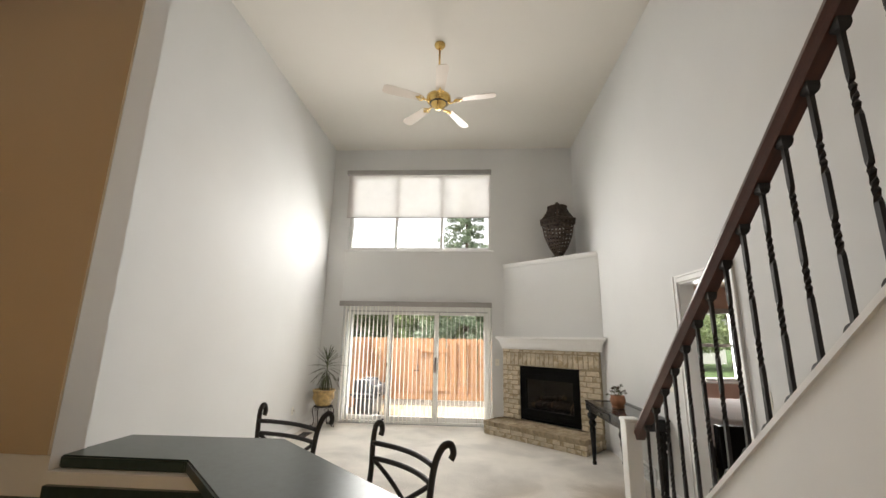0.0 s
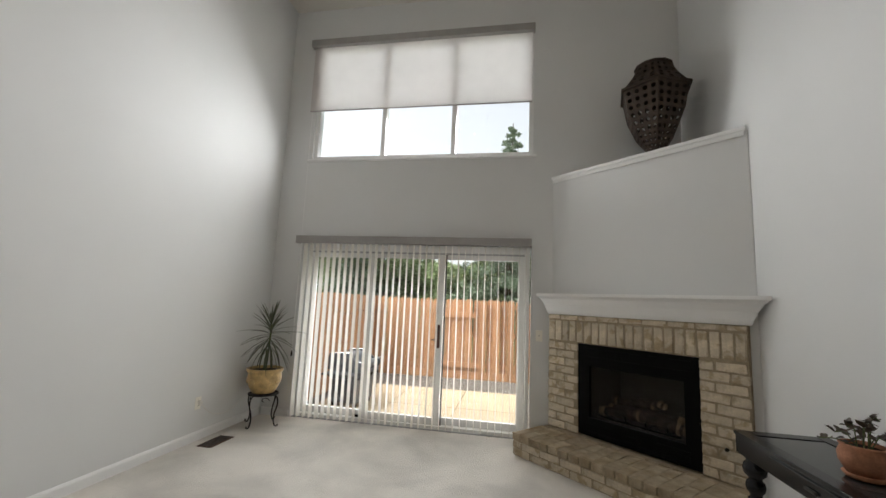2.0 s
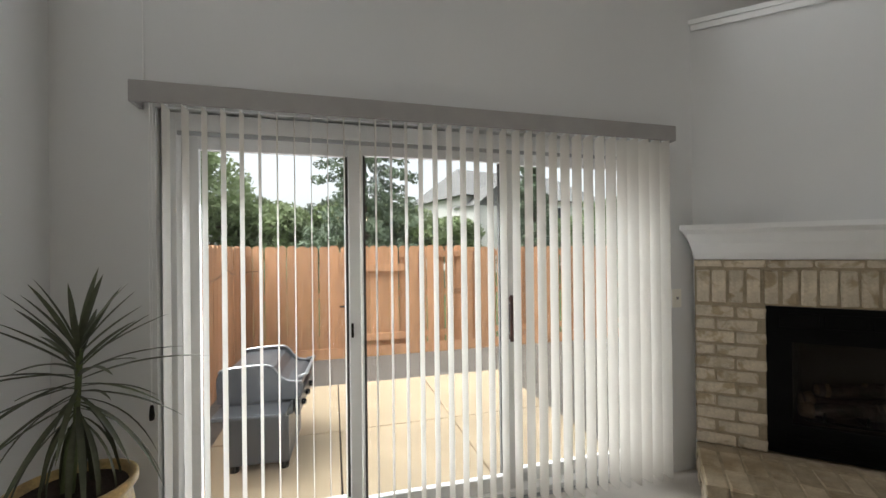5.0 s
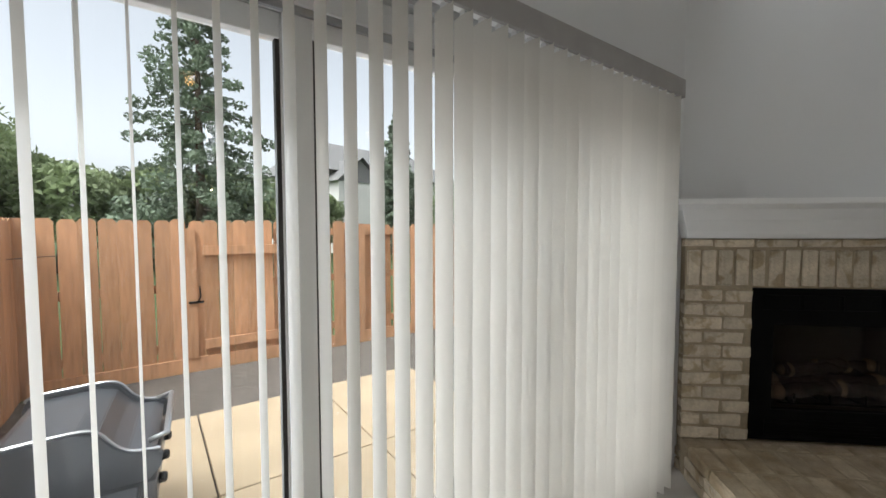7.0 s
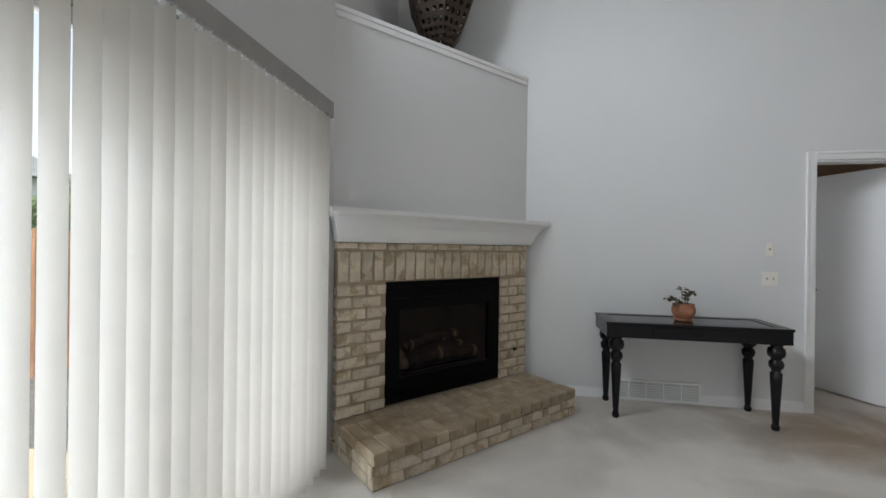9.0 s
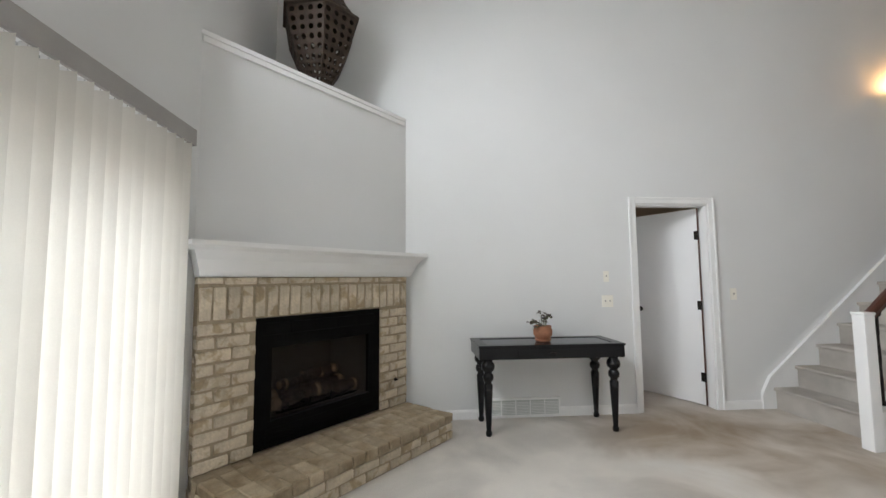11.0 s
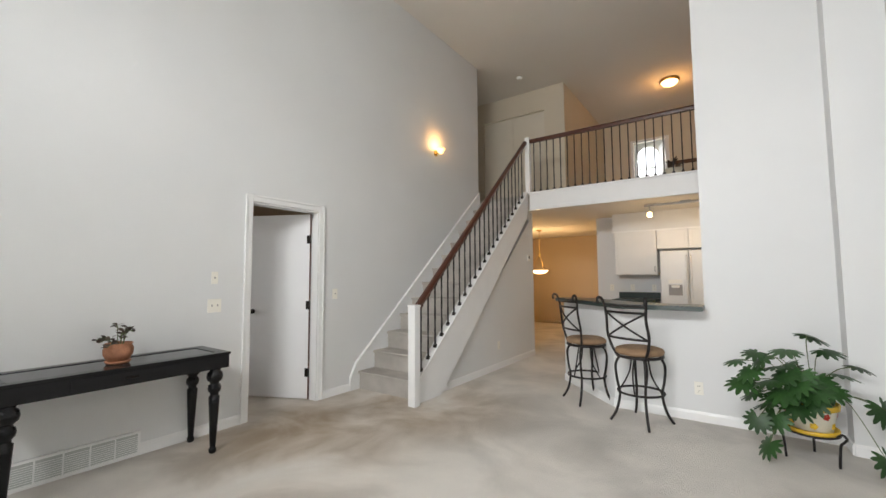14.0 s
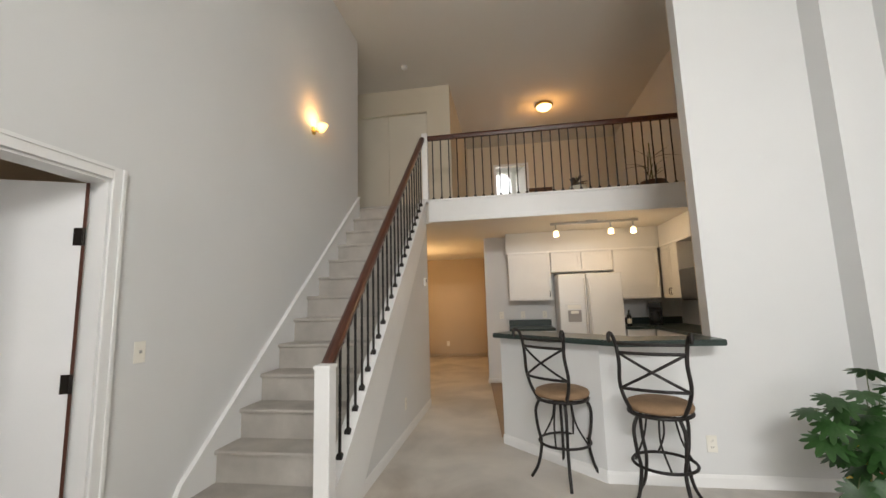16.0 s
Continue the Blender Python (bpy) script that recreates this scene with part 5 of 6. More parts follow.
EASTW = lambda y, z: pose(EAST, y, z, 0, 0, -90)
wall_plate("light_switch", EASTW(-3.175, 1.31), "small ivory fan control on the grey wall", "switch", 0.055, 0.105, "toggle")
wall_plate("light_switch", EASTW(-3.18, 1.07), "double ivory light switch beside the door casing", "switch", 0.115, 0.115, "toggle", 2)
wall_plate("light_switch", EASTW(-4.49, 1.125), "single ivory light switch at the foot of the stairs", "switch", 0.07, 0.115, "toggle")
wall_plate("light_switch", pose(3.20, 0, 1.08), "ivory light switch beside the patio door", "switch", 0.07, 0.115, "toggle")
wall_plate("power_outlet", pose(0, -1.0, 0.345, 0, 0, 90), "ivory power outlet low on the grey wall", "outlet")
wall_plate("power_outlet", pose(1.288, -5.83, 0.29, 0, 0, 180), "ivory power outlet under the breakfast bar", "outlet")
wall_plate("power_outlet", pose(3.76, -6.70, 0.33, 0, 0, -90), "white power outlet under the stairs", "outlet")
wall_plate("power_outlet", pose(4.2, -12.6, 0.33, 0, 0, 180), "ivory power outlet on the tan wall", "outlet")
for ox in (2.80, 2.45, 2.10):
    wall_plate("power_outlet", pose(ox, -9.43, 1.10, 0, 0, 180), "white outlet above the kitchen counter", "outlet")
th = thing("thermostat", pose(3.76, -7.80, 1.62, 0, 0, -90), "small dark thermostat on the stair wall", "thermostat")
part("body", boxed(-0.035, 0.035, -0.022, -0.0005, -0.05, 0.05, bevel=0.004), M["plate"], th)
part("screen", boxed(-0.024, 0.024, -0.0235, -0.0222, -0.01, 0.035), M["slot"], th)

gr = thing("return_air_grille", pose(EAST - 0.014, -2.33, 0.085, 0, 0, -90), "white metal return-air grille in the wall below the table", "vent")
part("frame", boxed(-0.375, 0.345, -0.010, 0.0135, -0.075, 0.095, bevel=0.003), M["white"], gr)
for k in range(5):
    x = -0.355 + k * 0.138
    part("bay", boxed(x, x + 0.128, -0.0125, -0.0105, -0.058, 0.078), M["vent"], gr)
    for j in range(9):
        part("slat", boxed(x, x + 0.128, -0.0165, -0.0128, -0.056 + j * 0.014, -0.0525 + j * 0.014), M["white"], gr)
fv = thing("floor_register", pose(0.20, -0.95, 0.0), "brown metal floor register set in the carpet", "vent")
part("frame", boxed(-0.075, 0.075, -0.155, 0.155, 0.001, 0.007, bevel=0.002), M["dark_wicker"], fv)
for j in range(12):
    part("slat", boxed(-0.06, 0.06, -0.140 + j * 0.0245, -0.128 + j * 0.0245, 0.0072, 0.010), M["slot"], fv)
cord = thing("extension_cord", pose(0, 0, 0), "thin white cord running from the outlet along the wall", "cord")
part("cable", tube(smooth([(0.02, -0.99, 0.35), (0.03, -0.93, 0.28), (0.025, -0.82, 0.21), (0.02, -0.66, 0.17), (0.03, -0.54, 0.20), (0.08, -0.45, 0.28), (0.13, -0.40, 0.309)], 6), 0.0035, 6), M["cable"], cord, soft=True)
part("plug", boxed(0.009, 0.034, -1.005, -0.975, 0.335, 0.365, bevel=0.004), M["cable"], cord)
sd = thing("smoke_detector", pose(4.16, -8.5, CEIL), "small white round smoke detector on the ceiling", "detector")
part("body", lathe([(0.055, 0), (0.055, -0.02), (0.04, -0.035), (0, -0.036)], 20), M["white"], sd, soft=True)

# ---- kitchen ----
def cabinet(m, w, h, d, doors, label, handle_low=True, hinge_left=True):
    c = thing("wall_cabinet", m, label, "cabinet", "white kitchen wall cabinets")
    part("body", boxed(0, w, 0.0005, d, 0, h), M["cabinet"], c)
    dw = w / doors
    for k in range(doors):
        x0, x1 = k * dw + 0.004, (k + 1) * dw - 0.004
        db = boxed(x0, x1, -0.018, -0.0005, 0.006, h - 0.006, bevel=0.003)
        dd = part("door", db, M["cabinet"], c)
        fr = bmesh.new()
        for a in ((x0 + 0.004, x0 + 0.05, 0.01, h - 0.01), (x1 - 0.05, x1 - 0.004, 0.01, h - 0.01), (x0 + 0.05, x1 - 0.05, 0.01, 0.055), (x0 + 0.05, x1 - 0.05, h - 0.055, h - 0.01)):
            box(fr, a[0], a[1], -0.024, -0.0182, a[2], a[3], bevel=0.002)
        part("door_frame", fr, M["cabinet"], dd)
        hx = x0 + 0.028 if (hinge_left is False or (doors == 2 and k == 1)) else x1 - 0.028
        hz = 0.05 if handle_low else h - 0.16
        if h > 0.4:
            part("handle", tube([(hx, -0.024, hz), (hx, -0.045, hz + 0.01), (hx, -0.045, hz + 0.085), (hx, -0.024, hz + 0.095)], 0.005, 6), M["hinge"], dd, "dark bow handle")
    return c


KY = -9.43
R180 = lambda x, y, z: pose(x, y, z, 0, 0, 180)
cabinet(R180(2.655, KY + 0.33, 1.33), 0.66, 0.75, 0.328, 1, "white framed wall cabinet over the kitchen counter", True, True)
cabinet(R180(1.99, KY + 0.33, 1.76), 0.93, 0.32, 0.328, 2, "short white wall cabinet above the refrigerator")
cabinet(R180(1.055, KY + 0.33, 1.31), 0.66, 0.77, 0.328, 1, "white wall cabinet beside the refrigerator", True, False)
cabinet(pose(0.345, -9.08, 1.31, 0, 0, 90), 0.62, 0.77, 0.343, 2, "white two-door cabinet on the side wall")
cabinet(pose(0.345, -7.68, 1.70, 0, 0, 90), 0.80, 0.38, 0.343, 2, "white cabinet above the microwave")
mw = thing("microwave", pose(0.36, -8.44, 1.28, 0, 0, 90), "black microwave oven mounted under a wall cabinet", "microwave")
part("body", boxed(0, 0.74, 0.0, 0.355, 0, 0.415, bevel=0.005), M["appliance"], mw)
part("door", boxed(0.01, 0.56, -0.02, -0.0005, 0.01, 0.405, bevel=0.004), M["appliance"], mw)
part("handle", tube([(0.59, -0.022, 0.05), (0.59, -0.05, 0.06), (0.59, -0.05, 0.35), (0.59, -0.022, 0.36)], 0.009, 8), M["steel"], mw, "metal bar handle")
structure("kitchen_soffit", prism([(0, KY), (2.68, KY), (2.68, KY + 0.36), (0.37, KY + 0.36), (0.37, -7.72), (0, -7.72)], 2.085, BEAM - 0.001), M["wall"], "boxed soffit above the wall cabinets")
structure("trim_soffit", prism([(2.69, KY + 0.36), (2.69, KY + 0.375), (0.385, KY + 0.375), (0.385, -7.72), (0.37, -7.72), (0.37, KY + 0.36)], 2.072, 2.10), M["white"], "white moulding under the soffit")

fridge = thing("refrigerator", pose(1.47, -9.02, 0), "white side-by-side refrigerator with a water dispenser", "refrigerator")
part("body", boxed(-0.455, 0.455, -0.38, 0.12, 0.02, 1.715, bevel=0.006), M["fridge"], fridge)
part("kickplate", boxed(-0.44, 0.44, 0.121, 0.145, 0.01, 0.09), M["appliance"], fridge)
lf = part("door", boxed(0.052, 0.453, 0.122, 0.195, 0.10, 1.712, bevel=0.012), M["fridge"], fridge)
rf = part("door", boxed(-0.453, 0.046, 0.122, 0.195, 0.10, 1.712, bevel=0.012), M["fridge"], fridge)
part("handle", tube(smooth([(0.080, 0.197, 1.62), (0.078, 0.245, 1.56), (0.078, 0.250, 1.05), (0.078, 0.245, 0.55), (0.080, 0.197, 0.48)], 5), 0.013, 8), M["fridge"], lf, soft=True)
part("handle", tube(smooth([(0.018, 0.197, 1.62), (0.020, 0.245, 1.56), (0.020, 0.250, 1.05), (0.020, 0.245, 0.55), (0.018, 0.197, 0.48)], 5), 0.013, 8), M["fridge"], rf, soft=True)
disp = part("dispenser", boxed(0.125, 0.365, 0.1955, 0.203, 0.98, 1.27, bevel=0.003), M["fridge"], lf)
part("recess", boxed(0.150, 0.340, 0.2035, 0.205, 1.0, 1.17), M["valance"], disp, "grey dispenser recess")
part("spout", boxed(0.19, 0.30, 0.2055, 0.222, 1.12, 1.16, bevel=0.004), M["plate"], disp)
part("controls", boxed(0.150, 0.340, 0.2035, 0.206, 1.19, 1.25), M["plate"], disp)

for x0, x1, d, lab in ((2.02, 2.66, 0.60, "white base cabinet beside the refrigerator"), (0.62, 0.995, 0.60, "white base cabinet in the kitchen corner")):
    bc = thing("base_cabinet", R180(x1, KY + d, 0.012), lab, "cabinet", "white kitchen base cabinets")
    part("body", boxed(0, x1 - x0, 0.0, d - 0.002, 0.0, 0.865), M["cabinet"], bc)
    part("door", boxed(0.01, x1 - x0 - 0.01, -0.019, -0.0005, 0.12, 0.85, bevel=0.004), M["cabinet"], bc)
w1 = thing("worktop", pose(0, 0, 0), "dark green laminate worktop with a low upstand", "worktop", "kitchen worktops")
part("slab", boxed(2.0, 2.68, KY + 0.001, KY + 0.63, 0.878, 0.915, bevel=0.006), M["counter"], w1)
part("upstand", boxed(2.0, 2.68, KY + 0.001, KY + 0.02, 0.916, 1.02, bevel=0.003), M["counter"], w1)
w2 = thing("worktop", pose(0, 0, 0), "dark green worktop running round the kitchen corner", "worktop", "kitchen worktops")
part("slab", prism([(0.001, KY + 0.001), (1.0, KY + 0.001), (1.0, KY + 0.63), (0.63, KY + 0.63), (0.63, -5.965), (0.001, -5.965)], 0.878, 0.915, bevel=0.005), M["counter"], w2)
part("upstand", boxed(0.021, 1.0, KY + 0.001, KY + 0.02, 0.916, 1.02, bevel=0.003), M["counter"], w2)
side = thing("base_cabinet", pose(0.60, -7.70, 0.012, 0, 0, 90), "white base cabinets along the kitchen side wall", "cabinet", "white kitchen base cabinets")
part("body", boxed(-1.08, 1.60, 0.0, 0.598, 0.0, 0.865), M["cabinet"], side)
for k in range(4):
    part("door", boxed(-1.07 + 0.66 * k, -0.43 + 0.66 * k, -0.019, -0.0005, 0.12, 0.85, bevel=0.004), M["cabinet"], side)
kt = thing("coffee_maker", pose(0.50, -9.12, 0.916, 0, 0, 160), "black drip coffee maker on the corner worktop", "coffee maker")
part("base", boxed(-0.09, 0.09, -0.11, 0.12, 0, 0.035, bevel=0.006), M["appliance"], kt)
part("column", boxed(-0.09, 0.09, 0.04, 0.12, 0.036, 0.25, bevel=0.006), M["appliance"], kt)
part("head", boxed(-0.09, 0.09, -0.11, 0.12, 0.251, 0.34, bevel=0.012), M["appliance"], kt)
part("carafe", lathe([(0, 0.04), (0.06, 0.04), (0.075, 0.09), (0.072, 0.15), (0.05, 0.19), (0.055, 0.20), (0, 0.2)], 20), M["tabletop"], kt, "dark glass carafe", True, pose(0, -0.035, 0))
bt = thing("bottle", pose(0.93, -8.93, 0.916), "slim dark bottle on the worktop", "bottle")
part("body", lathe([(0, 0), (0.032, 0), (0.034, 0.01), (0.034, 0.14), (0.014, 0.19), (0.013, 0.24), (0, 0.24)], 16), M["appliance"], bt, soft=True)
part("label_band", lathe([(0.0345, 0.04), (0.0345, 0.11)], 16), M["ceramic"], bt)
# the kitchen side of the bar
pc = thing("base_cabinet", pose(0, 0, 0.012), "dark-edged low worktop cabinet behind the bar", "cabinet", "white kitchen base cabinets")
part("body", prism([(1.30, -5.97), (1.92, -5.97), (2.40, -6.47), (2.10, -6.62), (1.80, -6.62), (1.30, -6.62)], 0.0, 0.865), M["cabinet"], pc)
w3 = thing("worktop", pose(0, 0, 0), "dark green low worktop behind the bar", "worktop", "kitchen worktops")
part("slab", prism([(1.22, -5.965), (1.945, -5.965), (2.45, -6.49), (2.12, -6.66), (1.78, -6.66), (0.64, -6.66), (0.64, -5.965)], 0.878, 0.915, bevel=0.004), M["counter"], w3)

# ---- loft ----
cd = thing("closet_door", pose(0, 0, 0), "cream double closet door on the upper landing", "door", kind="structure")
for x0, x1 in ((3.95, 4.645), (4.65, 5.345)):
    part("leaf", boxed(x0, x1, -9.25, -9.215, LOFT + 0.02, 4.685, bevel=0.003), M["cream"], cd)
bd = thing("door_2", pose(2.11, -12.32, LOFT + 0.015, 0, 0, 0), "white door standing open at the back of the loft", "door", kind="structure")
part("leaf", boxed(-0.018, 0.018, -0.70, -0.01, 0.0, 1.92, bevel=0.003), M["door"], bd, at=pose(0, 0, 0, 0, 0, 18))
part("knob", lathe([(0.025, 0), (0.010, 0.01), (0.010, 0.03), (0.028, 0.05), (0, 0.065)], 14), M["hinge"], bd, "dark knob", True, pose(0.21, -0.58, 0.95, 0, 90, 18))
cs = bmesh.new()
for a in ((2.04, 2.10, LOFT, 4.68), (2.83, 2.89, LOFT, 4.68), (2.10, 2.83, 4.62, 4.68)):
    box(cs, a[0], a[1], -12.30, -12.285, a[2], a[3], bevel=0.003)
structure("trim_loft_door", cs, M["white"], "white casing round the loft doorway")
w4 = thing("window_3", pose(0, 0, 0), "white arched window in the upper back room", "window", kind="structure")
wfb = bmesh.new()
for a in ((2.42, 2.455, 3.45, 4.96), (2.985, 3.02, 3.45, 4.96), (2.455, 2.985, 3.45, 3.49), (2.455, 2.985, 4.925, 4.96), (2.455, 2.985, 4.30, 4.35), (2.70, 2.735, 3.49, 4.30)):
    box(wfb, a[0], a[1], -13.96, -13.88, a[2], a[3])
part("window_frame", wfb, M["vinyl"], w4)
arch = bmesh.new()
for sx in (1, -1):
    pts = [(2.72 + sx * 0.27, 4.93)] + [(2.72 + sx * 0.27 * math.cos(a), 4.66 + 0.26 * math.sin(a)) for a in [k * math.pi / 20 for k in range(11)]]
    f0 = [arch.verts.new((x, -13.875, z)) for x, z in pts]
    f1 = [arch.verts.new((x, -13.855, z)) for x, z in pts]
    arch.faces.new(f0)
    arch.faces.new(f1)
    for k in range(len(pts)):
        j = (k + 1) % len(pts)
        arch.faces.new((f0[k], f0[j], f1[j], f1[k]))
bmesh.ops.recalc_face_normals(arch, faces=arch.faces)
part("arch_trim", arch, M["vinyl"], w4)
for x, mat, lab, r, h in ((1.62, "ceramic", "small green plant in a white pot on the loft floor", 0.13, 0.22), (0.62, "dark_wicker", "brown wicker basket with a leafy plant on the loft floor", 0.17, 0.22)):
    lp = thing("loft_plant", pose(x, -8.35, LOFT + 0.015), lab, "houseplant")
    part("pot", lathe([(0, 0), (r * 0.75, 0), (r, h * 0.6), (r * 0.95, h), (r * 0.85, h), (0, h * 0.9)], 20), M[mat], lp, soft=True)
    part("soil", lathe([(0, h * 0.93), (r * 0.84, h * 0.92)], 16), M["soil"], lp)
    tall = 0.16 if mat == "ceramic" else 0.62
    for k in range(14):
        a = k * 2.4
        piece("leaf", blades[k % 3] if mat != "ceramic" else lm, lp, Matrix.Translation((0.05 * math.cos(a), 0.05 * math.sin(a), h * 0.95 + (tall * 0.5 * (k % 4) / 3 if mat != "ceramic" else 0.02 * (k % 4)))) @ pose(0, 0, 0, 0, 0, math.degrees(a)) @ pose(0, 0, 0, rp.uniform(20, 70), 0, 0) @ Matrix.Diagonal((1, 1, 1, 1) if mat != "ceramic" else (3.5, 4.5, 3, 1)))
    part("stem", tube([(0, 0, h * 0.9), (0.01, 0, h + tall * 0.9)], 0.008, 6), M["stem"], lp)
sg = thing("wall_sign", pose(1.78, -12.3, 3.98), "dark narrow wooden sign on the loft wall", "sign")
part("board", boxed(-0.28, 0.28, 0.0005, 0.018, -0.045, 0.045, bevel=0.003), M["dark_wicker"], sg)

# ---- bedroom ----
bed = thing("bed", pose(6.2, -2.6, 0), "black-framed bed with pale bedding in the bedroom", "bed")
part("footboard", boxed(-0.85, 0.85, -0.05, 0.05, 0.06, 0.62, bevel=0.012), M["black"], bed)
part("side_rail", boxed(-0.85, -0.80, 0.052, 2.0, 0.18, 0.38, bevel=0.006), M["black"], bed)
part("side_rail", boxed(0.80, 0.85, 0.052, 2.0, 0.18, 0.38, bevel=0.006), M["black"], bed)
part("mattress", boxed(-0.79, 0.79, 0.06, 2.0, 0.25, 0.66, bevel=0.06), M["bedding"], bed, "pale pink-white bedding")
for fx in (-0.80, 0.80):
    part("foot", lathe([(0.035, 0), (0.05, 0.03), (0.04, 0.06)], 14), M["black"], bed, at=pose(fx, 0, 0))
    part("foot", lathe([(0.035, 0), (0.05, 0.1), (0.04, 0.18)], 14), M["black"], bed, at=pose(fx, 1.9, 0))
bfan = thing("ceiling_fan", pose(6.05, -2.2, 0), "small white bedroom ceiling fan at rest", "ceiling fan")
part("canopy", lathe([(0.06, 2.4395), (0.055, 2.40), (0.02, 2.385), (0, 2.385)], 20), M["white"], bfan, soft=True)
part("motor", lathe([(0.03, 2.39), (0.09, 2.37), (0.13, 2.34), (0.13, 2.28), (0.09, 2.25), (0.05, 2.21), (0, 2.205)], 24), M["valance"], bfan, soft=True)
for k in range(5):
    piece("blade", blade_mesh, bfan, pose(0, 0, 2.30, 0, 0, 20 + 72 * k) @ pose(0, 0, 0, 9, 0, 0) @ Matrix.Scale(0.85, 4))
# wardrobe added in black for a doorway into a dark closet
wr = thing("wardrobe", pose(8.02, -5.25, 0), "tall dark wardrobe standing in for a dark closet doorway", "wardrobe")
part("body", boxed(-0.26, 0.26, -0.42, 0.42, 0.0, 1.95, bevel=0.006), M["black"], wr)
for sy in (-1, 1):
    wd = part("door", boxed(-0.282, -0.2605, min(sy * 0.004, sy * 0.415), max(sy * 0.004, sy * 0.415), 0.06, 1.92, bevel=0.004), M["black"], wr)
    part("knob", lathe([(0.012, 0), (0.006, 0.01), (0.015, 0.025), (0, 0.03)], 12), M["hinge"], wd, soft=True, at=pose(-0.283, sy * 0.04, 0.95, 0, -90, 0))
w5 = thing("window_2", pose(0, 0, 0), "white double-hung bedroom window with a grey shade", "window", kind="structure")
wb = bmesh.new()
for a in ((6.62, 6.67, 0.85, 2.05), (7.27, 7.32, 0.85, 2.05), (6.67, 7.27, 0.85, 0.90), (6.67, 7.27, 2.0, 2.05), (6.67, 7.27, 1.42, 1.47)):
    box(wb, a[0], a[1], 0.03, 0.12, a[2], a[3], bevel=0.003)
part("window_frame", wb, M["vinyl"], w5)
part("window_sill", boxed(6.56, 7.38, -0.05, 0.03, 0.82, 0.849, bevel=0.004), M["white"], w5)
pn = part("pane", boxed(6.67, 7.27, 0.07, 0.076, 0.90, 2.0), M["pane"], w5)
pn.visible_shadow = False
part("shade_roll", boxed(6.58, 7.36, -0.06, -0.013, 1.98, 2.07, bevel=0.006), M["valance"], w5, "grey rolled shade")

# ---- the yard ----
structure("ground", prism([(-120, 0.17), (140, 0.17), (140, 300), (-120, 300)], -0.35, -0.14), M["grass"], "rough grass running off to the trees")
structure("ground_south", prism([(-120, -120), (140, -120), (140, -15.7), (-120, -15.7)], -0.35, -0.14), M["grass"], "grass behind the house")
structure("gravel_bed", boxed(-0.06, 7.6, 0.17, 3.85, -0.139, -0.122), M["gravel"], "grey-brown gravel along the fence")
patio = thing("patio_slab", pose(0, 0, 0), "tan concrete patio slab with shallow joints", "patio", kind="structure")
for i in range(3):
    for j in range(2):
        x0, y0 = 0.22 + i * 0.96, 0.19 + j * 1.21
        part("slab_panel", boxed(x0 + 0.004, x0 + 0.952, y0 + 0.004, y0 + 1.202, -0.121, -0.085, bevel=0.006), M["paver"], patio)

fence = thing("fence", pose(0, 0, 0), "orange cedar board fence around the patio", "fence", kind="structure")
bm = bmesh.new()
H = 1.60
pts = [(-0.068, 0), (0.068, 0), (0.068, H - 0.035), (0.040, H), (-0.040, H), (-0.068, H - 0.035)]
f = bm.faces.new([bm.verts.new((x, -0.009, z)) for x, z in pts])
up = bmesh.ops.extrude_face_region(bm, geom=[f])
bmesh.ops.translate(bm, vec=(0, 0.018, 0), verts=[v for v in up["geom"] if isinstance(v, bmesh.types.BMVert)])
bmesh.ops.recalc_face_normals(bm, faces=bm.faces)
board = meshed("board", bm, M["fence"])
rf2 = random.Random(5)
for k in range(27):
    piece("board", board, fence, pose(-0.05 + rf2.uniform(-0.004, 0.004), 0.20 + k * 0.142, -0.13 + rf2.uniform(-0.008, 0.008), 0, rf2.uniform(-0.4, 0.4), 90))
for k in range(56):
    gap = 0.0 if k < 15 else (0.035 if k % 2 else -0.035)
    step = 0.142
    piece("board", board, fence, pose(0.02 + k * step, 3.92 + gap, -0.13 + rf2.uniform(-0.008, 0.008) + (0.0 if k < 22 else -0.03), 0, rf2.uniform(-0.5, 0.5), 0))
for z in (0.10, 0.72, 1.30):
    part("rail", boxed(0.0, 7.8, 3.943 if z < 1 else 3.943, 3.975, z, z + 0.085) if z < 1.2 else boxed(2.1, 7.8, 3.90, 3.935, z, z + 0.085), M["fence"], fence)
    part("rail", boxed(-0.10, -0.062, 0.2, 3.9, z, z + 0.085), M["fence"], fence)
part("kick_board", boxed(0.0, 7.8, 3.88, 3.905, -0.13, 0.02), M["fence"], fence)
gate = thing("gate", pose(0, 0, 0), "cedar plank gate in the fence with a metal latch", "gate")
part("brace", boxed(1.20, 1.30, 3.865, 3.895, 0.02, 1.38, bevel=0.003), M["fence"], gate)
part("brace", boxed(1.36, 2.15, 3.86, 3.895, 0.10, 0.20, bevel=0.003), M["fence"], gate)
part("brace", boxed(1.36, 2.15, 3.86, 3.895, 1.10, 1.20, bevel=0.003), M["fence"], gate)
lt = boxed(1.22, 1.36, 3.845, 3.862, 0.60, 0.625, bevel=0.004)
tube([(1.30, 3.85, 0.60), (1.33, 3.84, 0.68), (1.32, 3.85, 0.78)], 0.008, 6, lt)
part("latch", lt, M["hinge"], gate, "dark metal gate latch")
wire = thing("garden_wire", pose(0, 0, 0), "dark wire looped along the fence", "wire")
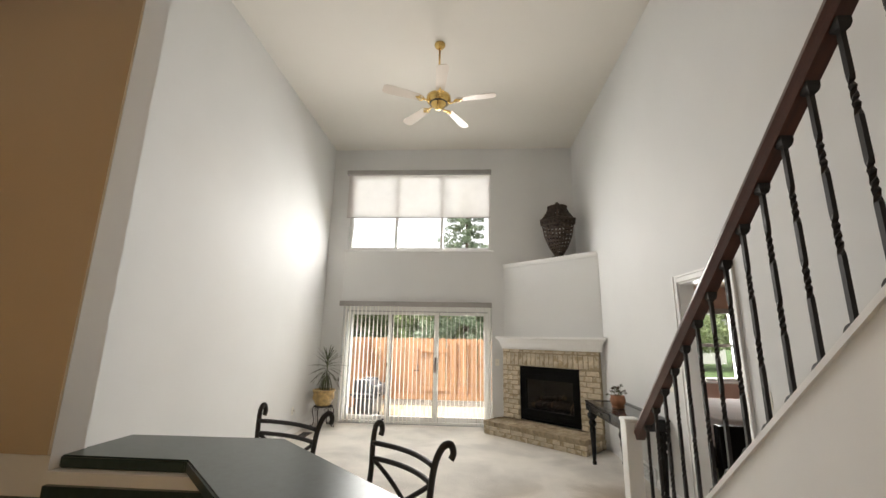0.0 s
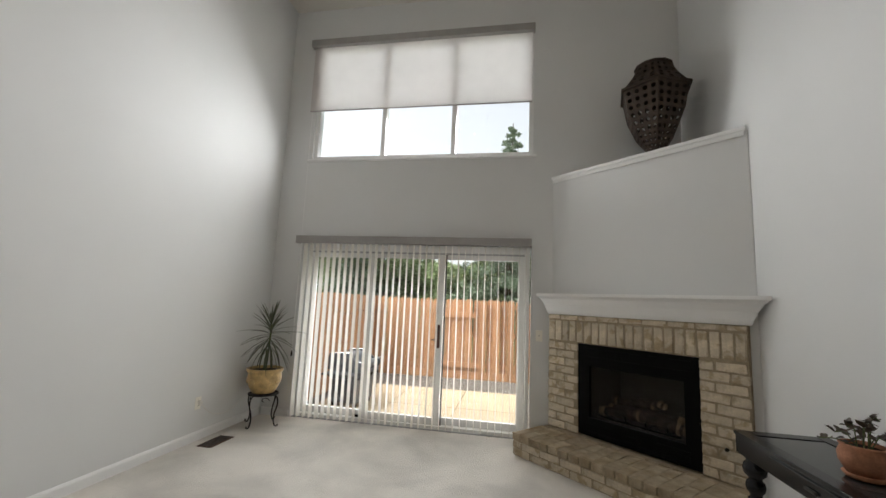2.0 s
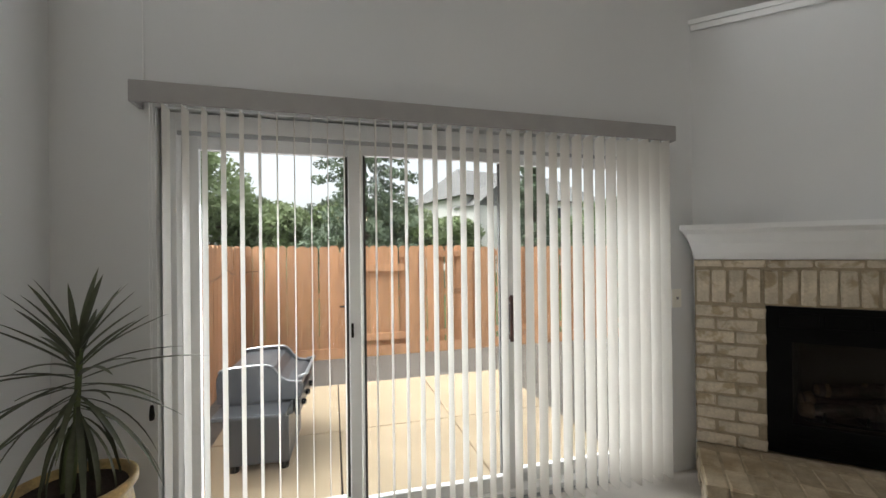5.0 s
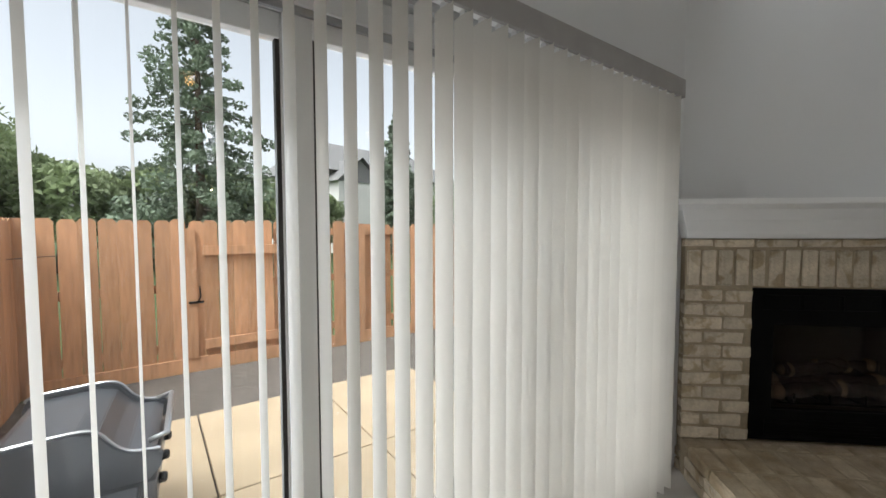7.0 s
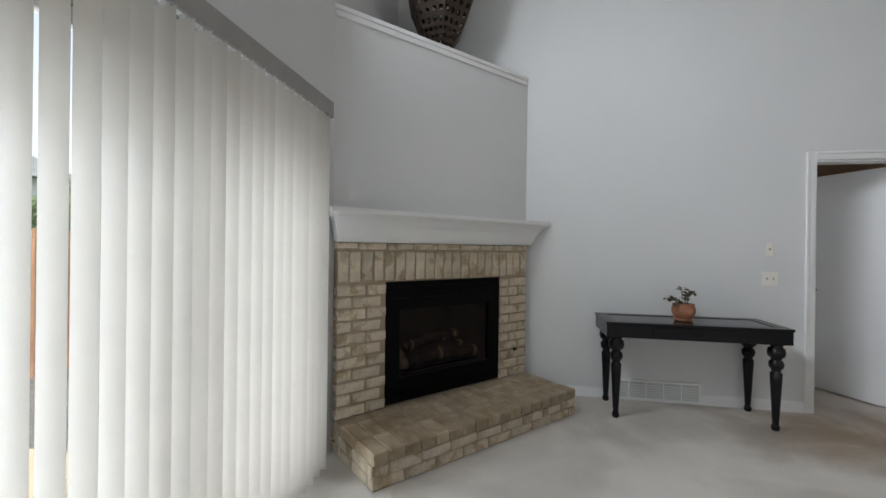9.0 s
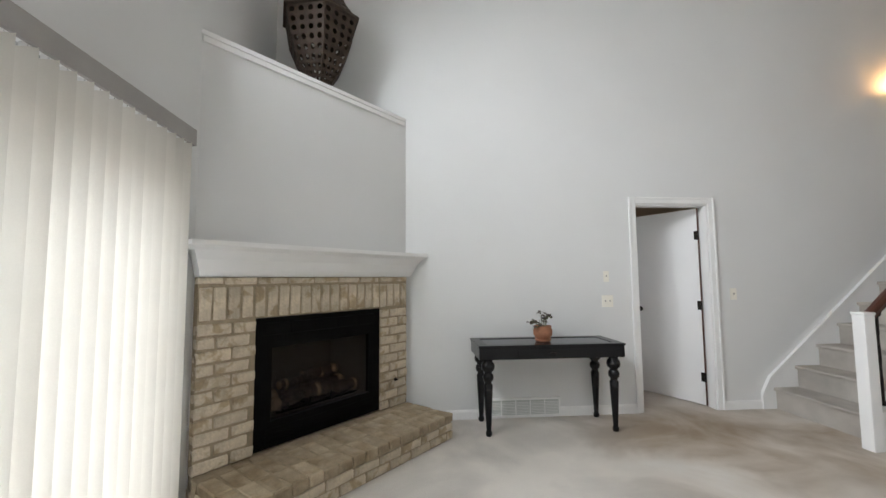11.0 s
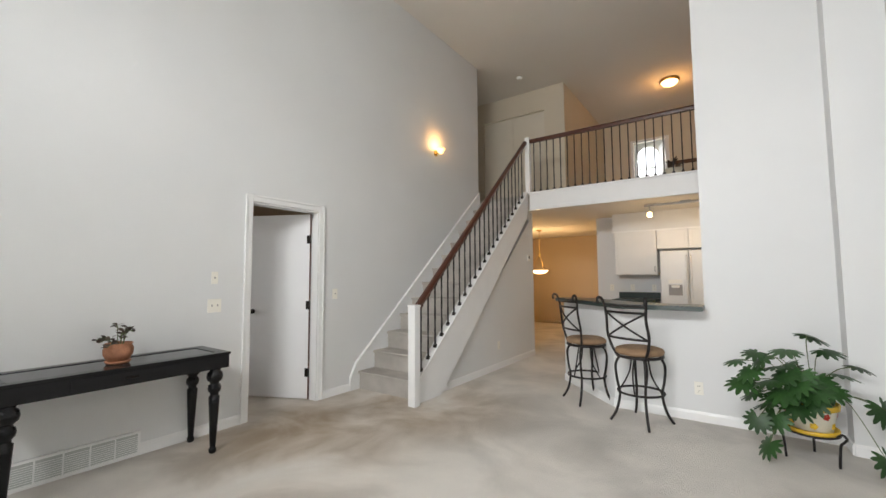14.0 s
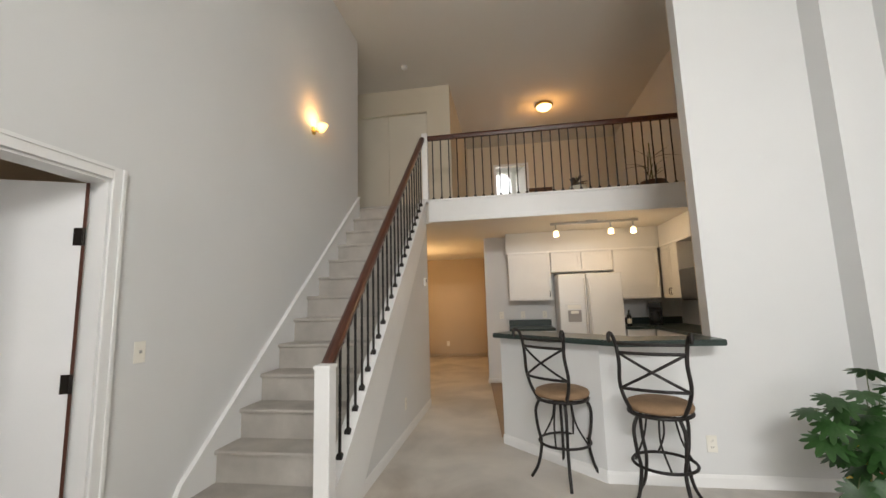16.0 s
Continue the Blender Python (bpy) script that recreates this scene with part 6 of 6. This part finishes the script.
part("strand", tube(smooth([(-0.03, 1.9, 1.22), (-0.025, 2.2, 1.13), (-0.03, 2.6, 1.12), (-0.03, 3.0, 1.20), (-0.025, 3.3, 1.13), (-0.03, 3.75, 1.13), (0.25, 3.89, 1.14)], 6), 0.004, 5), M["slot"], wire)

grill = thing("gas_grill", pose(0.655, 1.17, -0.085, 0, 0, 86) @ Matrix.Diagonal((1, 1, 0.88, 1)), "grey gas grill with side shelf standing on the patio", "grill")
part("cabinet", boxed(-0.27, 0.27, -0.20, 0.20, 0.06, 0.415, bevel=0.008), M["grill"], grill)
part("firebox", boxed(-0.29, 0.29, -0.24, 0.24, 0.42, 0.549, bevel=0.03), M["grill"], grill)
def hood(x0, x1, s):
    """The lid's side outline, extruded between two ends."""
    out = [(0.24, 0.55), (0.245, 0.74), (0.225, 0.79), (0.19, 0.805), (-0.03, 0.82), (-0.10, 0.80), (-0.15, 0.73), (-0.20, 0.69), (-0.26, 0.685), (-0.30, 0.66), (-0.29, 0.60), (-0.25, 0.55)]
    return slab_yz([(y * s, 0.55 + (z - 0.55) * s) for y, z in out], x0, x1, bevel=0.004)


part("lid", hood(-0.27, 0.27, 0.92), M["grill"], grill, "rounded grey lid")
for x0 in (-0.30, 0.272):
    part("lid_end", hood(x0, x0 + 0.028, 1.0), M["grill"], grill, "rounded grey end cap")
    part("lid_rim", tube(smooth([(x0 + 0.014, 0.235, 0.78), (x0 + 0.014, 0.19, 0.808), (x0 + 0.014, -0.03, 0.823), (x0 + 0.014, -0.10, 0.803), (x0 + 0.014, -0.15, 0.732), (x0 + 0.014, -0.20, 0.693), (x0 + 0.014, -0.29, 0.68)], 4), 0.008, 6), M["steel"], grill, "pale metal edge")
part("handle", tube([(-0.24, -0.25, 0.70), (-0.24, -0.31, 0.72), (0.24, -0.31, 0.72), (0.24, -0.25, 0.70)], 0.012, 8), M["alu"], grill, soft=True)
part("shelf", boxed(-0.50, -0.295, -0.22, 0.22, 0.505, 0.535, bevel=0.008), M["grill"], grill)
part("shelf", boxed(0.295, 0.46, -0.22, 0.22, 0.505, 0.535, bevel=0.008), M["grill"], grill)
part("panel", boxed(-0.30, 0.30, -0.275, -0.242, 0.43, 0.545, bevel=0.006), M["grill"], grill)
for k in range(3):
    part("knob", lathe([(0.024, 0), (0.024, 0.022), (0.015, 0.03), (0, 0.03)], 14), M["appliance"], grill, soft=True, at=pose(-0.2 + 0.2 * k, -0.276, 0.49, 90, 0, 0))
for sx in (-1, 1):
    for sy in (-1, 1):
        part("caster", lathe([(0.03, 0), (0.03, 0.059)], 12), M["appliance"], grill, at=pose(sx * 0.22, sy * 0.16, 0.0005))


# ---- trees and the house beyond ----
def crown_mesh(name, blobs, count, leaf, material, seed):
    """Many small leaf clumps filling a set of ellipsoids."""
    r = np.random.RandomState(seed)
    weights = np.array([b[3] * b[4] * b[5] for b in blobs]) ** 0.67
    pick = r.choice(len(blobs), count, p=weights / weights.sum())
    B = np.array(blobs)[pick]
    d = r.normal(size=(count, 3))
    d /= np.linalg.norm(d, axis=1)[:, None]
    rad = r.uniform(0.55, 1.08, (count, 1)) ** 0.6
    c = B[:, :3] + d * B[:, 3:6] * rad
    a = r.normal(size=(count, 3))
    a /= np.linalg.norm(a, axis=1)[:, None]
    b = np.cross(a, r.normal(size=(count, 3)))
    b /= np.linalg.norm(b, axis=1)[:, None]
    s = leaf * r.uniform(0.6, 1.4, (count, 1))
    v = np.stack([c - a * s, c + b * s * 0.5, c + a * s, c - b * s * 0.5], 1).reshape(-1, 3)
    faces = np.arange(count * 4).reshape(-1, 4)
    me = bpy.data.meshes.new(name)
    me.from_pydata(v.tolist(), [], faces.tolist())
    me.materials.append(material)
    return me


def broad_tree(x, y, h, w, seed, label):
    t = thing("tree", pose(x, y, -0.14), label, "tree", "trees behind the fence")
    r = random.Random(seed)
    part("trunk", tube([(0, 0, 0), (0.05, 0, h * 0.25), (-0.05, 0.05, h * 0.6), (0, 0, h * 0.85)], [0.16, 0.13, 0.08, 0.03], 8), M["bark"], t, soft=True)
    blobs = [(0, 0, h * 0.62, w * 0.42, w * 0.42, h * 0.30)]
    for k in range(9):
        a, rr, z = r.uniform(0, 6.28), w * r.uniform(0.2, 0.42), h * r.uniform(0.35, 0.86)
        blobs.append((rr * math.cos(a), rr * math.sin(a), z, w * r.uniform(0.16, 0.26), w * r.uniform(0.16, 0.26), h * r.uniform(0.10, 0.16)))
        part("limb", tube([(0, 0, h * r.uniform(0.2, 0.5)), (rr * 0.6 * math.cos(a), rr * 0.6 * math.sin(a), z - 0.1 * h), (rr * math.cos(a), rr * math.sin(a), z)], [0.06, 0.04, 0.015], 6), M["bark"], t)
    ob = new("crown", crown_mesh("crown", blobs, 8500, 0.115, M["foliage"], seed))
    ob.parent = t


def conifer(x, y, h, w, seed, label):
    t = thing("tree", pose(x, y, -0.14), label, "tree", "trees behind the fence")
    r = random.Random(seed)
    part("trunk", tube([(0, 0, 0), (0, 0, h * 0.5), (0.05, 0, h)], [0.22, 0.12, 0.02], 8), M["bark"], t, soft=True)
    blobs = []
    for k in range(120):
        f = (k + 0.5) / 120
        z = h * (0.06 + 0.92 * f)
        reach = w * 0.5 * (1 - f) ** 0.8 * r.uniform(0.55, 1.15) + 0.1
        a = k * 2.4 + r.uniform(-0.4, 0.4)
        for q in (0.35, 0.62, 0.9):
            blobs.append((reach * q * math.cos(a), reach * q * math.sin(a), z - 0.22 * reach * q, 0.10 + 0.20 * reach * 0.5, 0.10 + 0.20 * reach * 0.5, 0.10 + 0.05 * reach))
        if k % 3 == 0:
            part("limb", tube([(0, 0, z), (reach * 0.9 * math.cos(a), reach * 0.9 * math.sin(a), z - 0.2 * reach)], [0.035, 0.01], 5), M["bark"], t)
    ob = new("crown", crown_mesh("crown", blobs, 26000, 0.088, M["spruce"], seed))
    ob.parent = t


conifer(2.55, 17.0, 11.5, 7.6, 3, "tall dark drooping spruce behind the fence")
conifer(-5.2, 15.0, 8.2, 3.6, 9, "slender spruce rising above the hedge trees")
conifer(11.2, 17.0, 7.6, 3.4, 12, "dark conifer in front of the neighbouring house")
for k, (x, y, h, w) in enumerate(((-16, 20, 6.2, 6.5), (-11.5, 19, 7.2, 6), (-7.6, 18, 7.4, 5.5), (-4.2, 16.5, 6.4, 5), (-1.6, 18, 4.2, 5.0), (1.2, 19.5, 4.0, 5), (4.6, 19, 4.3, 5), (7.4, 20, 3.5, 4.5), (-21, 22, 7, 7), (16, 19, 4.0, 4.5), (20, 21, 5.2, 5.5))):
    broad_tree(x, y, h, w, 30 + k, "leafy green tree in the row behind the fence")

broad_tree(2.4, -25, 6.7, 7.0, 51, "leafy green tree beyond the upper back window")

house = thing("house", pose(15.8, 30, -0.14, 0, 0, 14), "pale two-storey neighbouring house with grey shingle roof", "house")
part("wall", boxed(-7, 7, -4, 4, 0, 5.4), M["siding"], house)
rb = bmesh.new()
for vs2 in (((-7.5, -4.6, 5.3), (7.5, -4.6, 5.3), (5.2, 0, 8.0), (-5.2, 0, 8.0)), ((-7.5, 4.6, 5.3), (7.5, 4.6, 5.3), (5.2, 0, 8.0), (-5.2, 0, 8.0)), ((-7.5, -4.6, 5.3), (-7.5, 4.6, 5.3), (-5.2, 0, 8.0)), ((7.5, -4.6, 5.3), (7.5, 4.6, 5.3), (5.2, 0, 8.0)), ((-7.5, -4.6, 5.3), (7.5, -4.6, 5.3), (7.5, 4.6, 5.3), (-7.5, 4.6, 5.3))):
    rb.faces.new([rb.verts.new(v) for v in vs2])
part("roof", rb, M["roof"], house)
for x in (-5.2, -2.2, 1.2, 4.4):
    for z in (1.0, 3.6):
        w = part("window", boxed(x, x + 1.1, -4.05, -3.98, z, z + 1.3), M["white"], house)
        part("pane", boxed(x + 0.1, x + 1.0, -4.07, -4.052, z + 0.1, z + 1.2), M["tabletop"], w)
part("gable", slab_yz([(-5.5, 0), (-5.5, 4.6), (-4.0, 4.6), (-4.0, 0)], -6.9, -3.6), M["siding"], house)
gb = bmesh.new()
for vs2 in (((-7.2, -5.8, 4.5), (-5.25, -5.8, 6.1), (-5.25, -2.5, 6.1), (-7.2, -2.5, 4.5)), ((-3.3, -5.8, 4.5), (-5.25, -5.8, 6.1), (-5.25, -2.5, 6.1), (-3.3, -2.5, 4.5)), ((-7.0, -5.55, 4.5), (-3.5, -5.55, 4.5), (-5.25, -5.55, 5.95))):
    gb.faces.new([gb.verts.new(v) for v in vs2])
part("gable_roof", gb, M["roof"], house)

# ---- bricks of the fireplace, one by one ----
rbk = random.Random(11)


def brick_mesh(w, d, h, material=M["brick"]):
    bm = boxed(-w / 2, w / 2, -d / 2, d / 2, -h / 2, h / 2)
    bmesh.ops.bevel(bm, geom=list(bm.edges), offset=0.006, segments=1, affect="EDGES")
    for v in bm.verts:
        v.co += Vector((rbk.uniform(-0.0045, 0.0045), rbk.uniform(-0.002, 0.002), rbk.uniform(-0.0045, 0.0045)))
    return meshed("brick", bm, material)


def lay(parent, u0, u1, z, h, depth, vfront, offset, length=0.197, joint=0.014):
    """One course of stretchers between u0 and u1."""
    u = u0 - offset
    while u < u1 - 0.02:
        a, b = max(u, u0), min(u + length, u1)
        if b - a > 0.025:
            piece("brick", brick_mesh(b - a, depth, h), parent, pose((a + b) / 2, vfront + depth / 2 + rbk.uniform(-0.0015, 0.0015), z + h / 2, rbk.uniform(-0.5, 0.5), rbk.uniform(-0.5, 0.5), rbk.uniform(-0.6, 0.6)))
        u += length + joint


# thin course under the mantel, upright soldiers, then the two jambs
lay(fire, 0.004, 1.755, 1.276, 0.040, 0.055, -P, 0.06)
for k in range(21):
    a = 0.004 + k * (1.751 / 21)
    piece("brick", brick_mesh(1.751 / 21 - 0.015, 0.055, 0.196), fire, pose(a + 1.751 / 42, -P + 0.0275 + rbk.uniform(-0.002, 0.002), 1.064 + 0.098, rbk.uniform(-0.4, 0.4), rbk.uniform(-0.5, 0.5), 0))
rows_n = 11
ch = (1.053 - 0.205) / rows_n
for r in range(rows_n):
    z = 0.205 + r * ch
    off = 0.10 if r % 2 else 0.0
    lay(fire, 0.004, OU0 - 0.004, z, ch - 0.014, 0.055, -P, off)
    lay(fire, OU1 + 0.004, 1.755, z, ch - 0.014, 0.055, -P, 0.10 - off)
# hearth: two courses and a rowlock top
for r in range(2):
    lay(hearth, 0.0, 1.755, 0.004 + r * 0.067, 0.057, 0.06, -0.575, 0.10 * r)
    for s, u in ((0, 0.0), (1, 1.755)):
        v = -0.505
        while v < -0.06:
            piece("brick", brick_mesh(0.055, 0.19 if v + 0.19 < -0.02 else -0.02 - v, 0.057), hearth, pose(u + (0.027 if s == 0 else -0.027), v + 0.095, 0.004 + r * 0.067 + 0.0285))
            v += 0.201
for k in range(17):
    w = 1.765 / 17
    a = -0.006 + k * w
    for v0, v1 in ((-0.582, -0.375), (-0.364, -0.157), (-0.146, -0.068)):
        piece("brick", brick_mesh(w - 0.010, v1 - v0, 0.062, M["worn_brick"]), hearth, pose(a + w / 2, (v0 + v1) / 2, 0.138 + 0.031 + rbk.uniform(-0.002, 0.002), rbk.uniform(-0.5, 0.5), rbk.uniform(-0.5, 0.5), 0))
